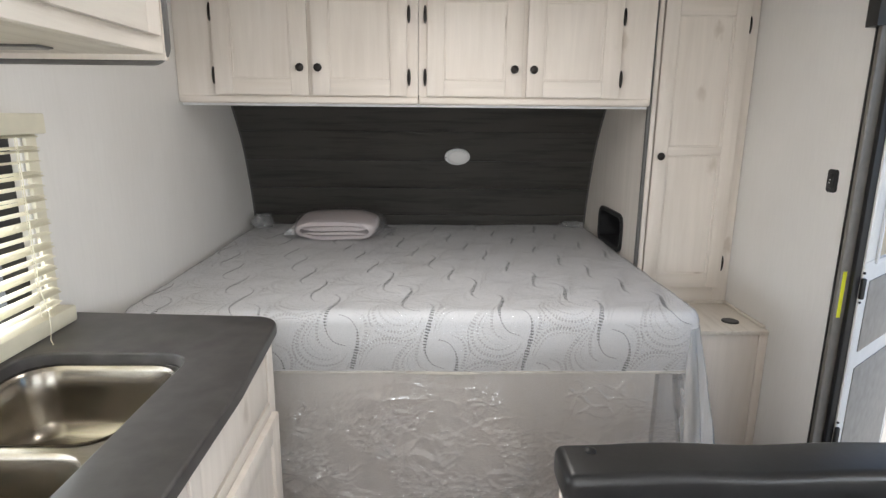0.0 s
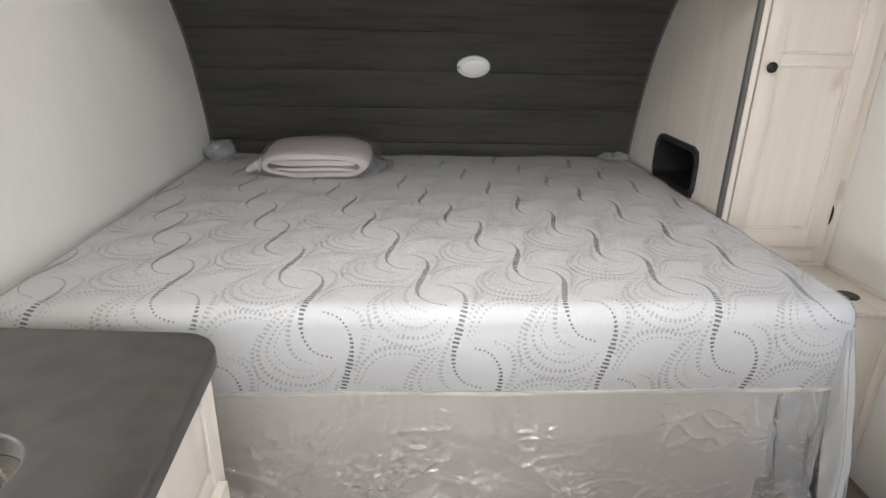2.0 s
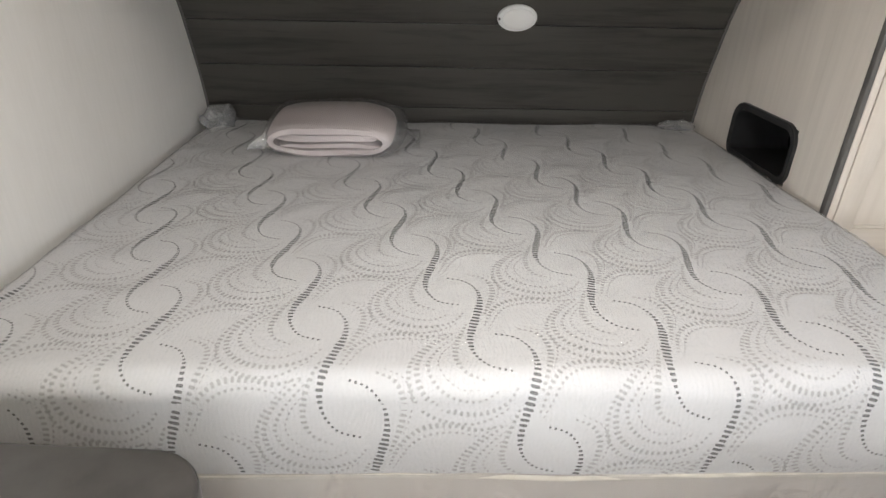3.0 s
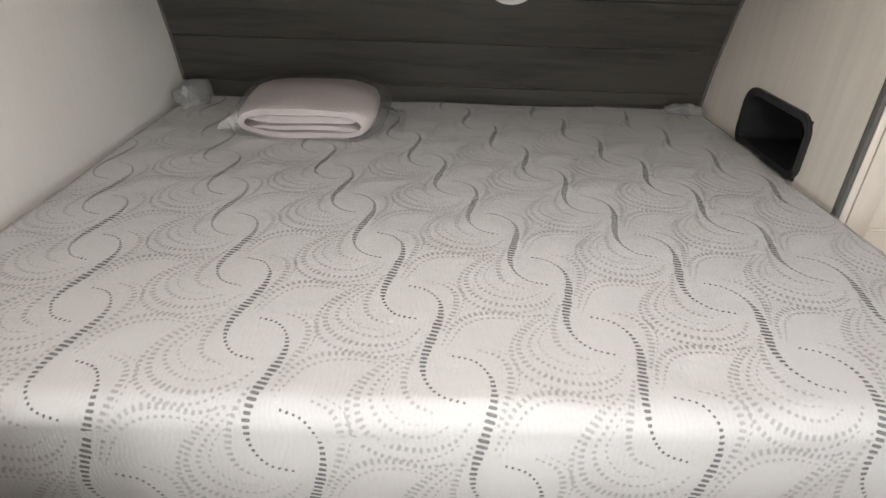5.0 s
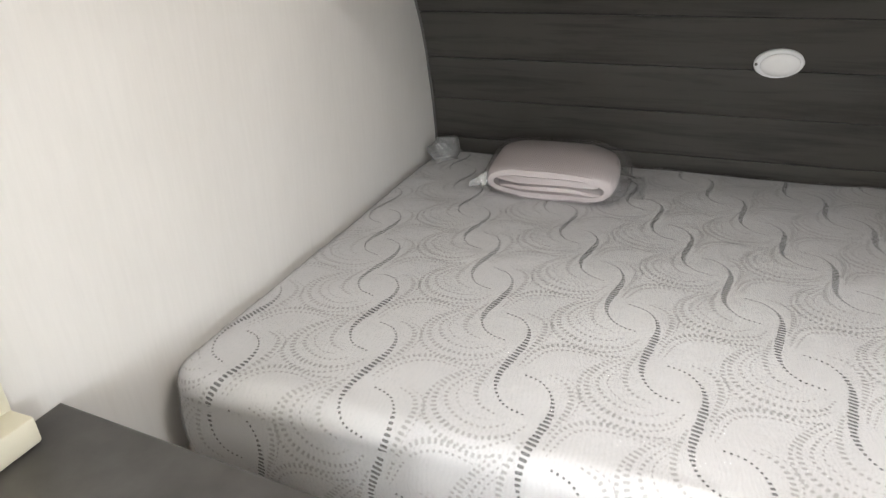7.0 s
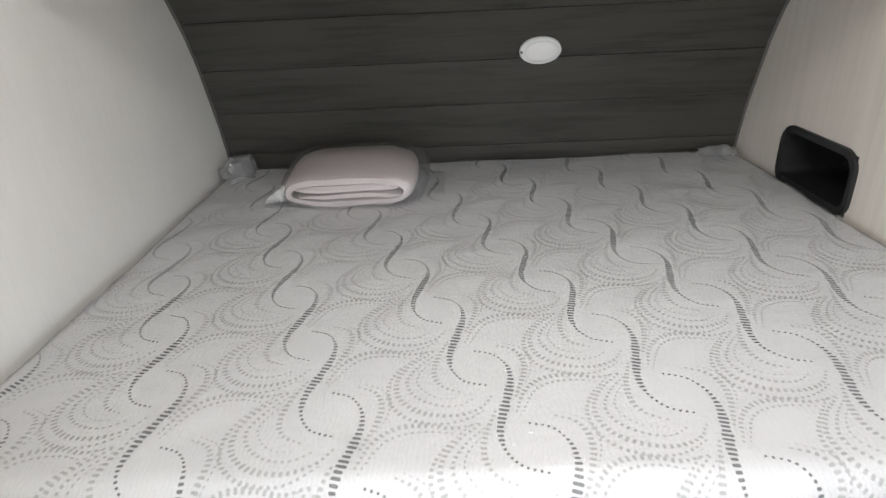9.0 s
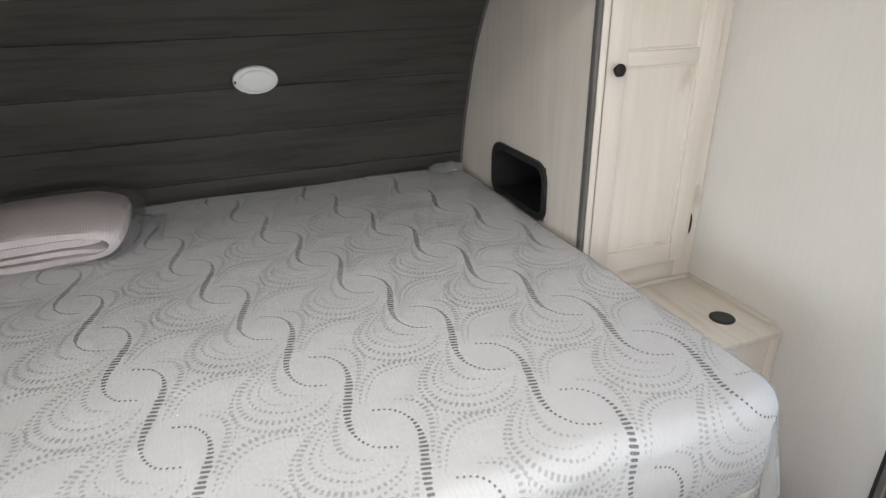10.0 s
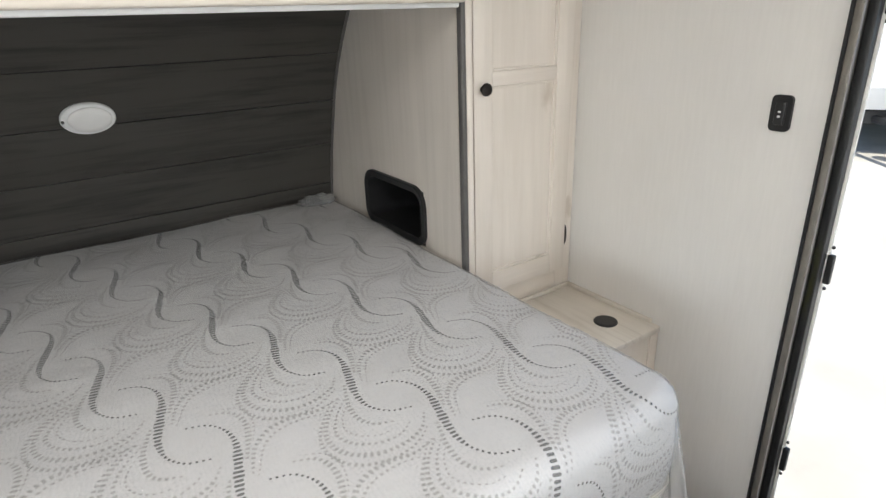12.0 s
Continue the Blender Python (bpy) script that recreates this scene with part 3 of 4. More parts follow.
def bed_surface(x, s, lift=0.0):
    """A point on the mattress: s metres back along the top from the front edge, or, where negative, down the front."""
    h = BED_Z1 - BED_Z0
    sag = 0.006 * noise.noise(Vector((x * 3, s * 3, 1.7))) + 0.0025 * noise.noise(Vector((x * 11, s * 11, 4.2)))
    side = 0.0
    reach = max(0.0, BED_X0 + PLAN_R - x, x - BED_X1 + PLAN_R) / PLAN_R
    inward = PLAN_R * (1 - math.sqrt(max(0.0, 1 - min(1, reach) ** 2)))
    y_front = BED_Y0 + inward
    if x < BED_X0 + ER:
        t = (BED_X0 + ER - x) / ER
        side = -ER * (1 - math.sqrt(max(0.0, 1 - min(1, t) ** 2)))
    if x > BED_X1 - ER:
        t = (x - BED_X1 + ER) / ER
        side = -ER * (1 - math.sqrt(max(0.0, 1 - min(1, t) ** 2)))
    arc = ER * math.pi / 2
    if s >= ER:
        back = max(0.0, (s - (BED_Y1 - BED_Y0 - ER)) / ER)
        drop = ER * (1 - math.sqrt(max(0.0, 1 - min(1, back) ** 2)))
        return Vector((x, BED_Y0 + s + inward * max(0.0, 1 - s / 0.5), BED_Z1 + sag + side - drop + lift))
    a = (ER - s) / ER
    if a <= math.pi / 2:
        return Vector((x, y_front + ER - (ER + lift) * math.sin(a) - inward * ER / 0.5 * math.cos(a), BED_Z1 - ER + (ER + lift) * math.cos(a) + sag * math.cos(a) + side * math.cos(a)))
    down = (a - math.pi / 2) * ER
    puff = 0.010 * math.sin(math.pi * min(1.0, down / (h - ER))) + sag
    return Vector((x, y_front - lift - puff, BED_Z1 - ER - down))


S_BOTTOM = ER - (math.pi / 2) * ER - (BED_Z1 - BED_Z0 - ER)
mattress = thing("mattress", (-0.18, 2.6, BED_Z0), "pale grey mattress with dark swirl print under clear plastic", "mattress")
xs = [BED_X0 + 0.0005] + [BED_X0 + ER * (1 - math.cos(math.pi / 2 * k / 6)) for k in range(1, 6)] + [BED_X0 + ER + (BED_X1 - BED_X0 - 2 * ER) * k / 70 for k in range(71)] + [BED_X1 - ER + ER * math.sin(math.pi / 2 * k / 6) for k in range(1, 6)] + [BED_X1 - 0.0005]
ss = [S_BOTTOM + (ER * (1 - math.pi / 2) - S_BOTTOM) * k / 8 for k in range(8)] + [ER * (1 - math.pi / 2) + ER * math.pi / 2 * k / 9 for k in range(9)] + [ER + (BED_Y1 - BED_Y0 - 2 * ER) * k / 60 for k in range(61)] + [BED_Y1 - BED_Y0 - ER + ER * math.sin(math.pi / 2 * k / 5) for k in range(1, 6)]
grid = [[bed_surface(x, s) for x in xs] for s in ss]
bm = sheet(grid)
# close the sides and the underside
edge = [e for e in bm.edges if e.is_boundary]
ret = bmesh.ops.extrude_edge_only(bm, edges=edge)
for v in ret["geom"]:
    if isinstance(v, bmesh.types.BMVert):
        v.co.z = BED_Z0 + 0.0005
part("body", bm, TICKING, mattress, "pale ticking", smooth=60)
pipe = [bed_surface(BED_X0 + 0.02 + (BED_X1 - BED_X0 - 0.04) * k / 60, S_BOTTOM + 0.004, 0.002) for k in range(61)]
part("piping", tube(pipe, 0.0055, 8), PIPING, mattress, "cream piping along the lower edge")


# printed swirls: rows of small dashes laid along curves
def catmull(points, steps=14):
    out = []
    p = [Vector(q) for q in points]
    p = [2 * p[0] - p[1]] + p + [2 * p[-1] - p[-2]]
    for i in range(1, len(p) - 2):
        for k in range(steps):
            t = k / steps
            out.append(0.5 * (2 * p[i] + (p[i + 1] - p[i - 1]) * t + (2 * p[i - 1] - 5 * p[i] + 4 * p[i + 1] - p[i + 2]) * t * t + (3 * p[i] - p[i - 1] - 3 * p[i + 1] + p[i + 2]) * t ** 3))
    return out + [p[-2]]


def dashes(points, pitch, width_at, length, seedling):
    """Along a curve: centre, direction across, direction along, half width, half length."""
    rnd = random.Random(seedling)
    total = [0.0]
    for a, b in zip(points, points[1:]):
        total.append(total[-1] + (b - a).length)
    count, made, j = int(total[-1] / pitch), [], 0
    for i in range(count + 1):
        d = i * pitch
        while j < len(points) - 2 and total[j + 1] < d:
            j += 1
        a, b = points[j], points[j + 1]
        c = a + (b - a) * ((d - total[j]) / max(1e-9, total[j + 1] - total[j]))
        along = (b - a).normalized()
        w = width_at(d / total[-1]) * rnd.uniform(0.85, 1.15)
        made.append((c, Vector((-along.y, along.x)), along, w / 2, length(d / total[-1]) / 2))
    return made


A, B = Vector((-0.0772, 0.1928)), Vector((0.2404, 0.1138))


def curve(*points):
    return catmull([Vector(p) for p in points])


def swirl(*points):
    """A curve whose points are given in steps of 0.22 m along A and 0.262 m along B."""
    old_a, old_b = Vector((-0.080, 0.205)), Vector((0.226, 0.133))
    det = old_a.x * old_b.y - old_a.y * old_b.x
    placed = []
    for x, y in points:
        i, j = (x * old_b.y - y * old_b.x) / det, (old_a.x * y - old_a.y * x) / det
        placed.append(A * i + B * j)
    return catmull(placed)


half = [(0, 0), (0.010, 0.040), (0.0135, 0.068), (0.010, 0.098), (-0.003, 0.123), (-0.019, 0.137), (-0.047, 0.146)]
stroke = curve(*[(-x, -y) for x, y in half[:0:-1]], *half)
bulge = lambda u: 0.0044 + 0.0112 * max(0.0, math.cos((u - 0.5) * math.pi * 1.55)) ** 1.2
dark = dashes(stroke, 0.0096, bulge, lambda u: 0.0038 + 0.0016 * math.sin(math.pi * u), 1)
swell = lambda w: (lambda u: w * (0.35 + 0.65 * math.sin(math.pi * u)))
GREYS = [
    (swirl((0.090, 0.282), (0.055, 0.229), (0.041, 0.191), (0.041, 0.157), (0.052, 0.120), (0.077, 0.094), (0.110, 0.083), (0.143, 0.084), (0.171, 0.098), (0.196, 0.120)), 0.0075),
    (swirl((0.105, 0.285), (0.072, 0.245), (0.054, 0.205), (0.053, 0.167), (0.067, 0.133), (0.100, 0.108), (0.146, 0.103), (0.186, 0.122), (0.206, 0.155)), 0.0100),
    (swirl((0.118, 0.285), (0.088, 0.245), (0.070, 0.205), (0.070, 0.178), (0.085, 0.150), (0.115, 0.130), (0.150, 0.128), (0.180, 0.150)), 0.0060),
    (swirl((0.112, 0.262), (0.092, 0.230), (0.084, 0.195), (0.098, 0.165), (0.122, 0.148), (0.150, 0.148)), 0.0032),
    (swirl((0.016, -0.020), (0.030, 0.030), (0.054, 0.063), (0.080, 0.076), (0.113, 0.078), (0.148, 0.072), (0.185, 0.084)), 0.0095),
    (swirl((0.022, -0.030), (0.044, 0.028), (0.066, 0.052), (0.092, 0.062), (0.120, 0.064), (0.150, 0.058)), 0.0050),
    (swirl((-0.007, 0.172), (0.020, 0.158), (0.034, 0.128), (0.034, 0.088), (0.024, 0.045), (0.014, 0.010)), 0.0100),
    (swirl((0.004, 0.180), (0.034, 0.162), (0.047, 0.130), (0.045, 0.092), (0.036, 0.060)), 0.0034),
    (swirl((0.007, -0.172), (-0.020, -0.158), (-0.034, -0.128), (-0.034, -0.088), (-0.024, -0.045), (-0.014, -0.010)), 0.0100),
]
grey = []
for k, (pts, w) in enumerate(GREYS):
    grey += dashes(pts, 0.0104, swell(w * 1.05), lambda u: 0.0052, 20 + k)


def print_mesh(items, lift):
    """All repeats of one ink over the mattress, each dash a small flat lozenge with cut corners."""
    verts, faces = [], []
    start = Vector((-0.267, 2.050 - BED_Y0))
    for i in range(-14, 15):
        for j in range(-14, 15):
            o = start + A * i + B * j
            if not (BED_X0 - 0.3 < o.x < BED_X1 + 0.3 and S_BOTTOM - 0.3 < o.y < BED_Y1 - BED_Y0 + 0.3):
                continue
            for c, across, along, hw, hl in items:
                q = o + c
                if not (BED_X0 + 0.012 < q.x < BED_X1 - 0.012 and S_BOTTOM + 0.012 < q.y < BED_Y1 - BED_Y0 - 0.03):
                    continue
                k = len(verts)
                for u, v in ((-1, -0.55), (-0.75, -1), (0.75, -1), (1, -0.55), (1, 0.55), (0.75, 1), (-0.75, 1), (-1, 0.55)):
                    p = q + across * (u * hw) + along * (v * hl)
                    verts.append(bed_surface(p.x, max(p.y, S_BOTTOM + 0.008), lift))
                faces.append(tuple(range(k, k + 8)))
    return verts, faces


for label, items, mat, lift in (("charcoal printed swirl strokes", dark, PRINT_DARK, 0.0012), ("pale grey printed swirls", grey, PRINT_GREY, 0.0009)):
    verts, faces = print_mesh(items, lift)
    me = bpy.data.meshes.new("print")
    org = world_place(mattress)
    me.from_pydata([v - org for v in verts], [], faces)
    me.materials.append(mat)
    ob = new("print", me)
    ob.parent = mattress
    tagged(ob, label, kind="stuff")

# ---- clear plastic cover on the mattress ----
cover = thing("plastic_cover", (-0.18, 1.78, BED_Z0), "clear wrinkled plastic sheet over the mattress, hanging in front", "plastic sheet")


def crumple(x, y, amount):
    v = Vector((x, y, 0))
    return amount * (noise.noise(v * 7) + 0.5 * abs(noise.noise(v * 19)) + 0.25 * abs(noise.noise(v * 43)))


def creases(x, d, size, seedling):
    """Sharp little folds along the borders of uneven cells, in patches."""
    v = Vector((x, d * 1.25, seedling))
    v = v + 0.035 * noise.noise_vector(v * 9)
    near = noise.voronoi(v / size)[0]
    patch = min(1.0, max(0.0, 2.4 * noise.noise(v * 6.5 + Vector((0, 0, 7))) + 0.5))
    return patch * max(0.0, 1 - (near[1] - near[0]) / 0.22) ** 1.5


top_s = [S_BOTTOM * 0.93 + (ER - S_BOTTOM * 0.93) * k / 34 for k in range(34)] + [ER + (BED_Y1 - BED_Y0 - ER - 0.02) * k / 230 for k in range(231)]
top_x = [BED_X0 + 0.003 + (BED_X1 - BED_X0 - 0.006) * k / 280 for k in range(281)]
part("top_film", sheet([[bed_surface(x, s, 0.0035 + max(0, crumple(x, s * 2.2, 0.0034)) + 0.0030 * creases(x * 0.7 + s * 0.3, s * 1.5, 0.085, 5.0)) for x in top_x] for s in top_s]), FILM, cover, "tight film over the mattress top", smooth=80)


def skirt(x, d):
    """The hanging part: d runs from the lower edge of the mattress down; smooth above, crumpled in a band near the floor."""
    z = BED_Z0 + 0.012 - d
    out = 0.004 + 0.012 * min(1.0, d / 0.10) + 0.05 * d
    low = 0.20 + 0.06 * math.sin(x * 4.1) + 0.05 * noise.noise(Vector((x * 2.3, 0, 2)))
    band = 1 / (1 + math.exp(-(d - low) / 0.03))
    sparse = max(0.0, noise.noise(Vector((x * 5, d * 5, 11))) - 0.18) * 2.2
    fold = (0.004 + 0.02 * d) * math.sin(x * 6 + d * 2 + 1.6 * noise.noise(Vector((x * 1.6, d * 1.2, 0))))
    fold += crumple(x * 0.7, d * 0.5, 0.003 + 0.006 * d)
    fold += (0.017 * band + 0.008 * sparse) * creases(x, d, 0.060, 3.0) + (0.011 * band + 0.004 * sparse) * creases(x, d, 0.032, 8.0)
    right = max(0.0, (x - 0.15) / 0.5)
    fold += 0.010 * right * abs(math.sin(9 * (x + 0.55 * d))) ** 3
    return Vector((x + 0.012 * noise.noise(Vector((x * 3, d * 3, 5))), bed_surface(x, S_BOTTOM * 0.9).y - out - fold, z))


SX0, SX1 = BED_X0 + 0.012, 0.66
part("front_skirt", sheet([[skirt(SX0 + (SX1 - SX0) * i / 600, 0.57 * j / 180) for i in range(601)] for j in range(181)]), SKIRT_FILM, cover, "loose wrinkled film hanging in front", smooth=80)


def corner_film(a, d):
    """Film round the corner of the mattress: a runs from the front to the side."""
    w = -0.004 + 0.17 * d + 0.05 * min(d, 0.3) * math.sin(a * 19 + 2.0 * noise.noise(Vector((a * 2, d * 3, 2)))) + crumple(a, d, 0.003 + 0.008 * d)
    ang = radians(-95 + 95 * min(1.0, a / 0.55))
    back = 0.28 * max(0.0, a - 0.55) / 0.45
    cx, cy = BED_X1 - 0.055, BED_Y0 + 0.060
    r = 0.055 + w
    return Vector((cx + r * math.cos(ang), cy + back + r * math.sin(ang), BED_Z1 - 0.055 - d))


part("corner_film", sheet([[corner_film(i / 90, 0.68 * j / 60) for i in range(91)] for j in range(61)]), MILKY_FILM, cover, "milky gathered film at the mattress corner", smooth=80)


def wad(x, y, z, sx, sy, sz, seedling):
    bm = bmesh.new()
    bmesh.ops.create_icosphere(bm, subdivisions=4, radius=1.0)
    for v in bm.verts:
        k = 0.75 + 0.55 * abs(noise.noise(v.co * 1.7 + Vector((seedling, 0, 0)))) + 0.35 * abs(noise.noise(v.co * 4.1 + Vector((0, seedling, 0))))
        v.co = Vector((x + sx * v.co.x * k, y + sy * v.co.y * k, max(BED_Z1 + 0.001, z + sz * v.co.z * k)))
    return bm


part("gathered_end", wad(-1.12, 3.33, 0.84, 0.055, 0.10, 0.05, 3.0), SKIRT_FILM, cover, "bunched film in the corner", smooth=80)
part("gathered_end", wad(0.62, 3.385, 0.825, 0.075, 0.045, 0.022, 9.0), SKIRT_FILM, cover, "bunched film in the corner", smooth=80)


# ---- folded bedding in a bag ----
def stadium(hw, h, bottom, n=12):
    """A flattened cushion-like loop in x and z, blunt at both ends."""
    pts = []
    for i in range(2 * n):
        a = math.pi * i / n
        c, sn = math.cos(a), math.sin(a)
        pts.append((hw * math.copysign(abs(c) ** 0.72, c), bottom + h / 2 + h / 2 * math.copysign(abs(sn) ** 0.8, sn)))
    return pts


def loft(profile, y0, y1, cx, lean=0.0, steps=22, wobble=0.008, ends=True, taper=0.02):
    rows = []
    for k in range(steps + 1):
        u = k / steps
        y = y0 + (y1 - y0) * u
        edge_in = taper * (1 - min(1, min(u, 1 - u) * 9)) ** 2
        swell_up, swell_out = 0.86 + 0.30 * math.sin(math.pi * min(1.0, 0.08 + 0.80 * u)), 1 + 0.10 * math.sin(math.pi * min(1.0, u * 0.9))
        row = []
        for px, pz in profile + profile[:1]:
            pz, px = pz * swell_up, px * (swell_out if px > 0 else 1)
            nz = wobble * (noise.noise(Vector((px * 7, y * 6, pz * 9))) + 0.4 * noise.noise(Vector((px * 23, y * 19, pz * 31))))
            zc = BED_Z1 + 0.003
            row.append(Vector((cx + px * (1 - edge_in * 2) + lean * (y - y0) + nz, y + wobble * noise.noise(Vector((px * 12, pz * 30, u * 3))), max(zc, zc + pz * (1 - edge_in) + nz))))
        rows.append(row)
    bm = sheet(rows)
    bmesh.ops.remove_doubles(bm, verts=bm.verts[:], dist=0.0001)
    if ends:
        bmesh.ops.holes_fill(bm, edges=[e for e in bm.edges if e.is_boundary])
    return bm


CX = -0.666
bedding = thing("folded_bedding", (CX, 3.13, BED_Z1), "folded pinkish grey bedding packed in a clear bag on the mattress", "bedding")


def ring_loft(hw, h, bottom, thick, y0, y1, lean):
    outer, inner_ = stadium(hw, h, bottom), stadium(hw - thick, h - 2 * thick, bottom + thick)
    a = loft(outer, y0, y1, CX, lean, ends=False)
    b = loft(inner_, y0, y1, CX, lean, ends=False)
    bm = joined(a, b)
    bmesh.ops.bridge_loops(bm, edges=[e for e in bm.edges if e.is_boundary and e.verts[0].co.y < (y0 + y1) / 2])
    bmesh.ops.bridge_loops(bm, edges=[e for e in bm.edges if e.is_boundary])
    return bm


part("outer_fold", ring_loft(0.200, 0.098, 0.0, 0.019, 2.972, 3.33, -0.06), SHEET, bedding, "outer layer folded round", smooth=70)
part("inner_fold", loft(stadium(0.168, 0.024, 0.0480), 2.986, 3.31, CX - 0.006, -0.06), SHEET, bedding, "inner folded layer", smooth=70)
part("inner_fold", loft(stadium(0.165, 0.015, 0.0255), 2.982, 3.31, CX + 0.006, -0.06), SHEET, bedding, "inner folded layer", smooth=70)
part("bag", loft(stadium(0.224, 0.109, -0.001), 2.955, 3.345, CX + 0.012, -0.06, 44, 0.012, True, 0.03), BAG_FILM, bedding, "clear crinkled bag", smooth=80)
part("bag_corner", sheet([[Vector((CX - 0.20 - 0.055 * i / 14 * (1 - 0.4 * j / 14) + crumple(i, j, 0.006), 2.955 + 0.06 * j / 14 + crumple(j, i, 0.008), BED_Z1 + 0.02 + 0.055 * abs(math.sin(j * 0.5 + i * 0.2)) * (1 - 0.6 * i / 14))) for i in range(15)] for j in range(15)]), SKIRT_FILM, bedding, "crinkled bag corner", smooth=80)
part("bag_tail", sheet([[Vector((CX + 0.19 + 0.10 * i / 16, 3.05 + 0.25 * j / 16 + crumple(j * 0.3, i * 0.2, 0.01), BED_Z1 + 0.004 + max(0.0, 0.085 * (1 - i / 16) ** 1.4 * math.sin(math.pi * min(1.0, 0.15 + j / 18)) + crumple(i * 0.4, j * 0.4, 0.010)))) for i in range(17)] for j in range(17)]), BAG_FILM, bedding, "flat empty end of the bag", smooth=80)

# ---- kitchen counter, sink and base cabinet ----
SINK = (-1.135, -0.748, 0.69, 1.425)
counter = thing("kitchen_counter", (-0.8, 0.5, COUNTER_Z), "charcoal laminate worktop with a rounded corner", "countertop")
bm = bmesh.new()
outline = [(LEFT + 0.001, -1.2), (COUNTER_X + 0.008, -1.2), (COUNTER_X, 0.9), (COUNTER_X - 0.002, 1.25)] + [(x, y) for x, y in rounded_outline(LEFT + 0.001, COUNTER_X - 0.026, 0, COUNTER_Y - 0.012, (0.001, 0.001, 0.075, 0.001))[16:24]] + [(LEFT + 0.001, COUNTER_Y + 0.02)]
hole = rounded_outline(*SINK, (0.07, 0.07, 0.07, 0.07))
loops = []
for pts in (outline, hole):
    vs = [bm.verts.new((x, y, COUNTER_Z)) for x, y in pts]
    loops += [bm.edges.new((vs[i], vs[(i + 1) % len(vs)])) for i in range(len(vs))]
bmesh.ops.triangle_fill(bm, use_beauty=True, use_dissolve=False, edges=loops)
ret = bmesh.ops.extrude_face_region(bm, geom=bm.faces[:])
bmesh.ops.translate(bm, verts=[v for v in ret["geom"] if isinstance(v, bmesh.types.BMVert)], vec=(0, 0, -0.030))
rim_edges = [e for e in bm.edges if len(e.link_faces) == 2 and e.calc_face_angle(0) > 0.9 and all(v.co.z > COUNTER_Z - 0.001 for v in e.verts)]
bmesh.ops.bevel(bm, geom=rim_edges, offset=0.006, segments=3, affect="EDGES", profile=0.5)
part("worktop", bm, COUNTER, counter)
band_line = outline[2:-1]
part("edge_band", sheet([[(x + (0.0008 if x > -0.9 else 0), y + (0.0008 if y > 1.5 else 0), z) for x, y in band_line + [(LEFT + 0.002, COUNTER_Y + 0.02)]] for z in (COUNTER_Z - 0.029, COUNTER_Z - 0.007)]), COUNTER, counter, "matching laminate edge band")

sink = thing("sink", (-0.79, 0.9, COUNTER_Z - 0.2), "double-bowl stainless steel sink under the worktop", "sink")
BOWLS = [(-1.118, -0.764, 1.080, 1.408), (-1.118, -0.764, 0.71, 1.045)]
bm = bmesh.new()
loops = []
for pts in [rounded_outline(SINK[0] - 0.012, SINK[1] + 0.012, SINK[2] - 0.012, SINK[3] + 0.012, (0.07,) * 4)] + [rounded_outline(*b, (0.075,) * 4) for b in BOWLS]:
    vs = [bm.verts.new((x, y, COUNTER_Z - 0.031)) for x, y in pts]
    loops += [bm.edges.new((vs[i], vs[(i + 1) % len(vs)])) for i in range(len(vs))]
bmesh.ops.triangle_fill(bm, use_beauty=True, use_dissolve=False, edges=loops)
part("flange", bm, STEEL, sink, "flat steel flange")
for b in BOWLS:
    rows = []
    for inset, dz, r in ((-0.003, 0.004, 0.078), (0.0, 0.001, 0.075), (0.004, -0.006, 0.072), (0.010, -0.06, 0.068), (0.018, -0.12, 0.062), (0.028, -0.142, 0.055), (0.045, -0.155, 0.045), (0.09, -0.158, 0.03), (0.13, -0.160, 0.01)):
        pts = rounded_outline(b[0] + inset, b[1] - inset, b[2] + inset, b[3] - inset, (r,) * 4)
        rows.append([(x, y, COUNTER_Z - 0.031 + dz) for x, y in pts + pts[:1]])
    bm = sheet(rows)
    bmesh.ops.remove_doubles(bm, verts=bm.verts[:], dist=0.0001)
    bmesh.ops.holes_fill(bm, edges=[e for e in bm.edges if e.is_boundary and e.verts[0].co.z < COUNTER_Z - 0.15])
    bowl = part("bowl", bm, STEEL, sink, "brushed steel bowl", smooth=50)
    cx, cy = (b[0] + b[1]) / 2, (b[2] + b[3]) / 2
    part("drain", lathe([(0.045, 0.0), (0.043, 0.003), (0.034, 0.002), (0.032, -0.004), (0.012, -0.004), (0.010, 0.002), (0.003, 0.003)], Matrix.Translation((cx, cy, COUNTER_Z - 0.190)), 28), BRUSHED, bowl, "steel basket drain")

FX, FY = -1.163, 1.10
faucet = thing("faucet", (FX, FY, COUNTER_Z), "brushed nickel gooseneck tap with side levers", "tap")
part("deck_plate", boxes((FX - 0.026, FX + 0.026, FY - 0.13, FY + 0.13, COUNTER_Z, COUNTER_Z + 0.018), bevel=0.007, segments=3), BRUSHED, faucet)
arc = [(FX, FY, COUNTER_Z + 0.01), (FX, FY, COUNTER_Z + 0.26)] + [(FX + 0.105 - 0.105 * math.cos(radians(a)), FY, COUNTER_Z + 0.275 + 0.105 * math.sin(radians(a))) for a in range(0, 181, 12)] + [(FX + 0.211, FY, COUNTER_Z + 0.245)]
part("spout", tube(arc, lambda u: 0.0125 - 0.001 * u, 14), BRUSHED, faucet, smooth=60)
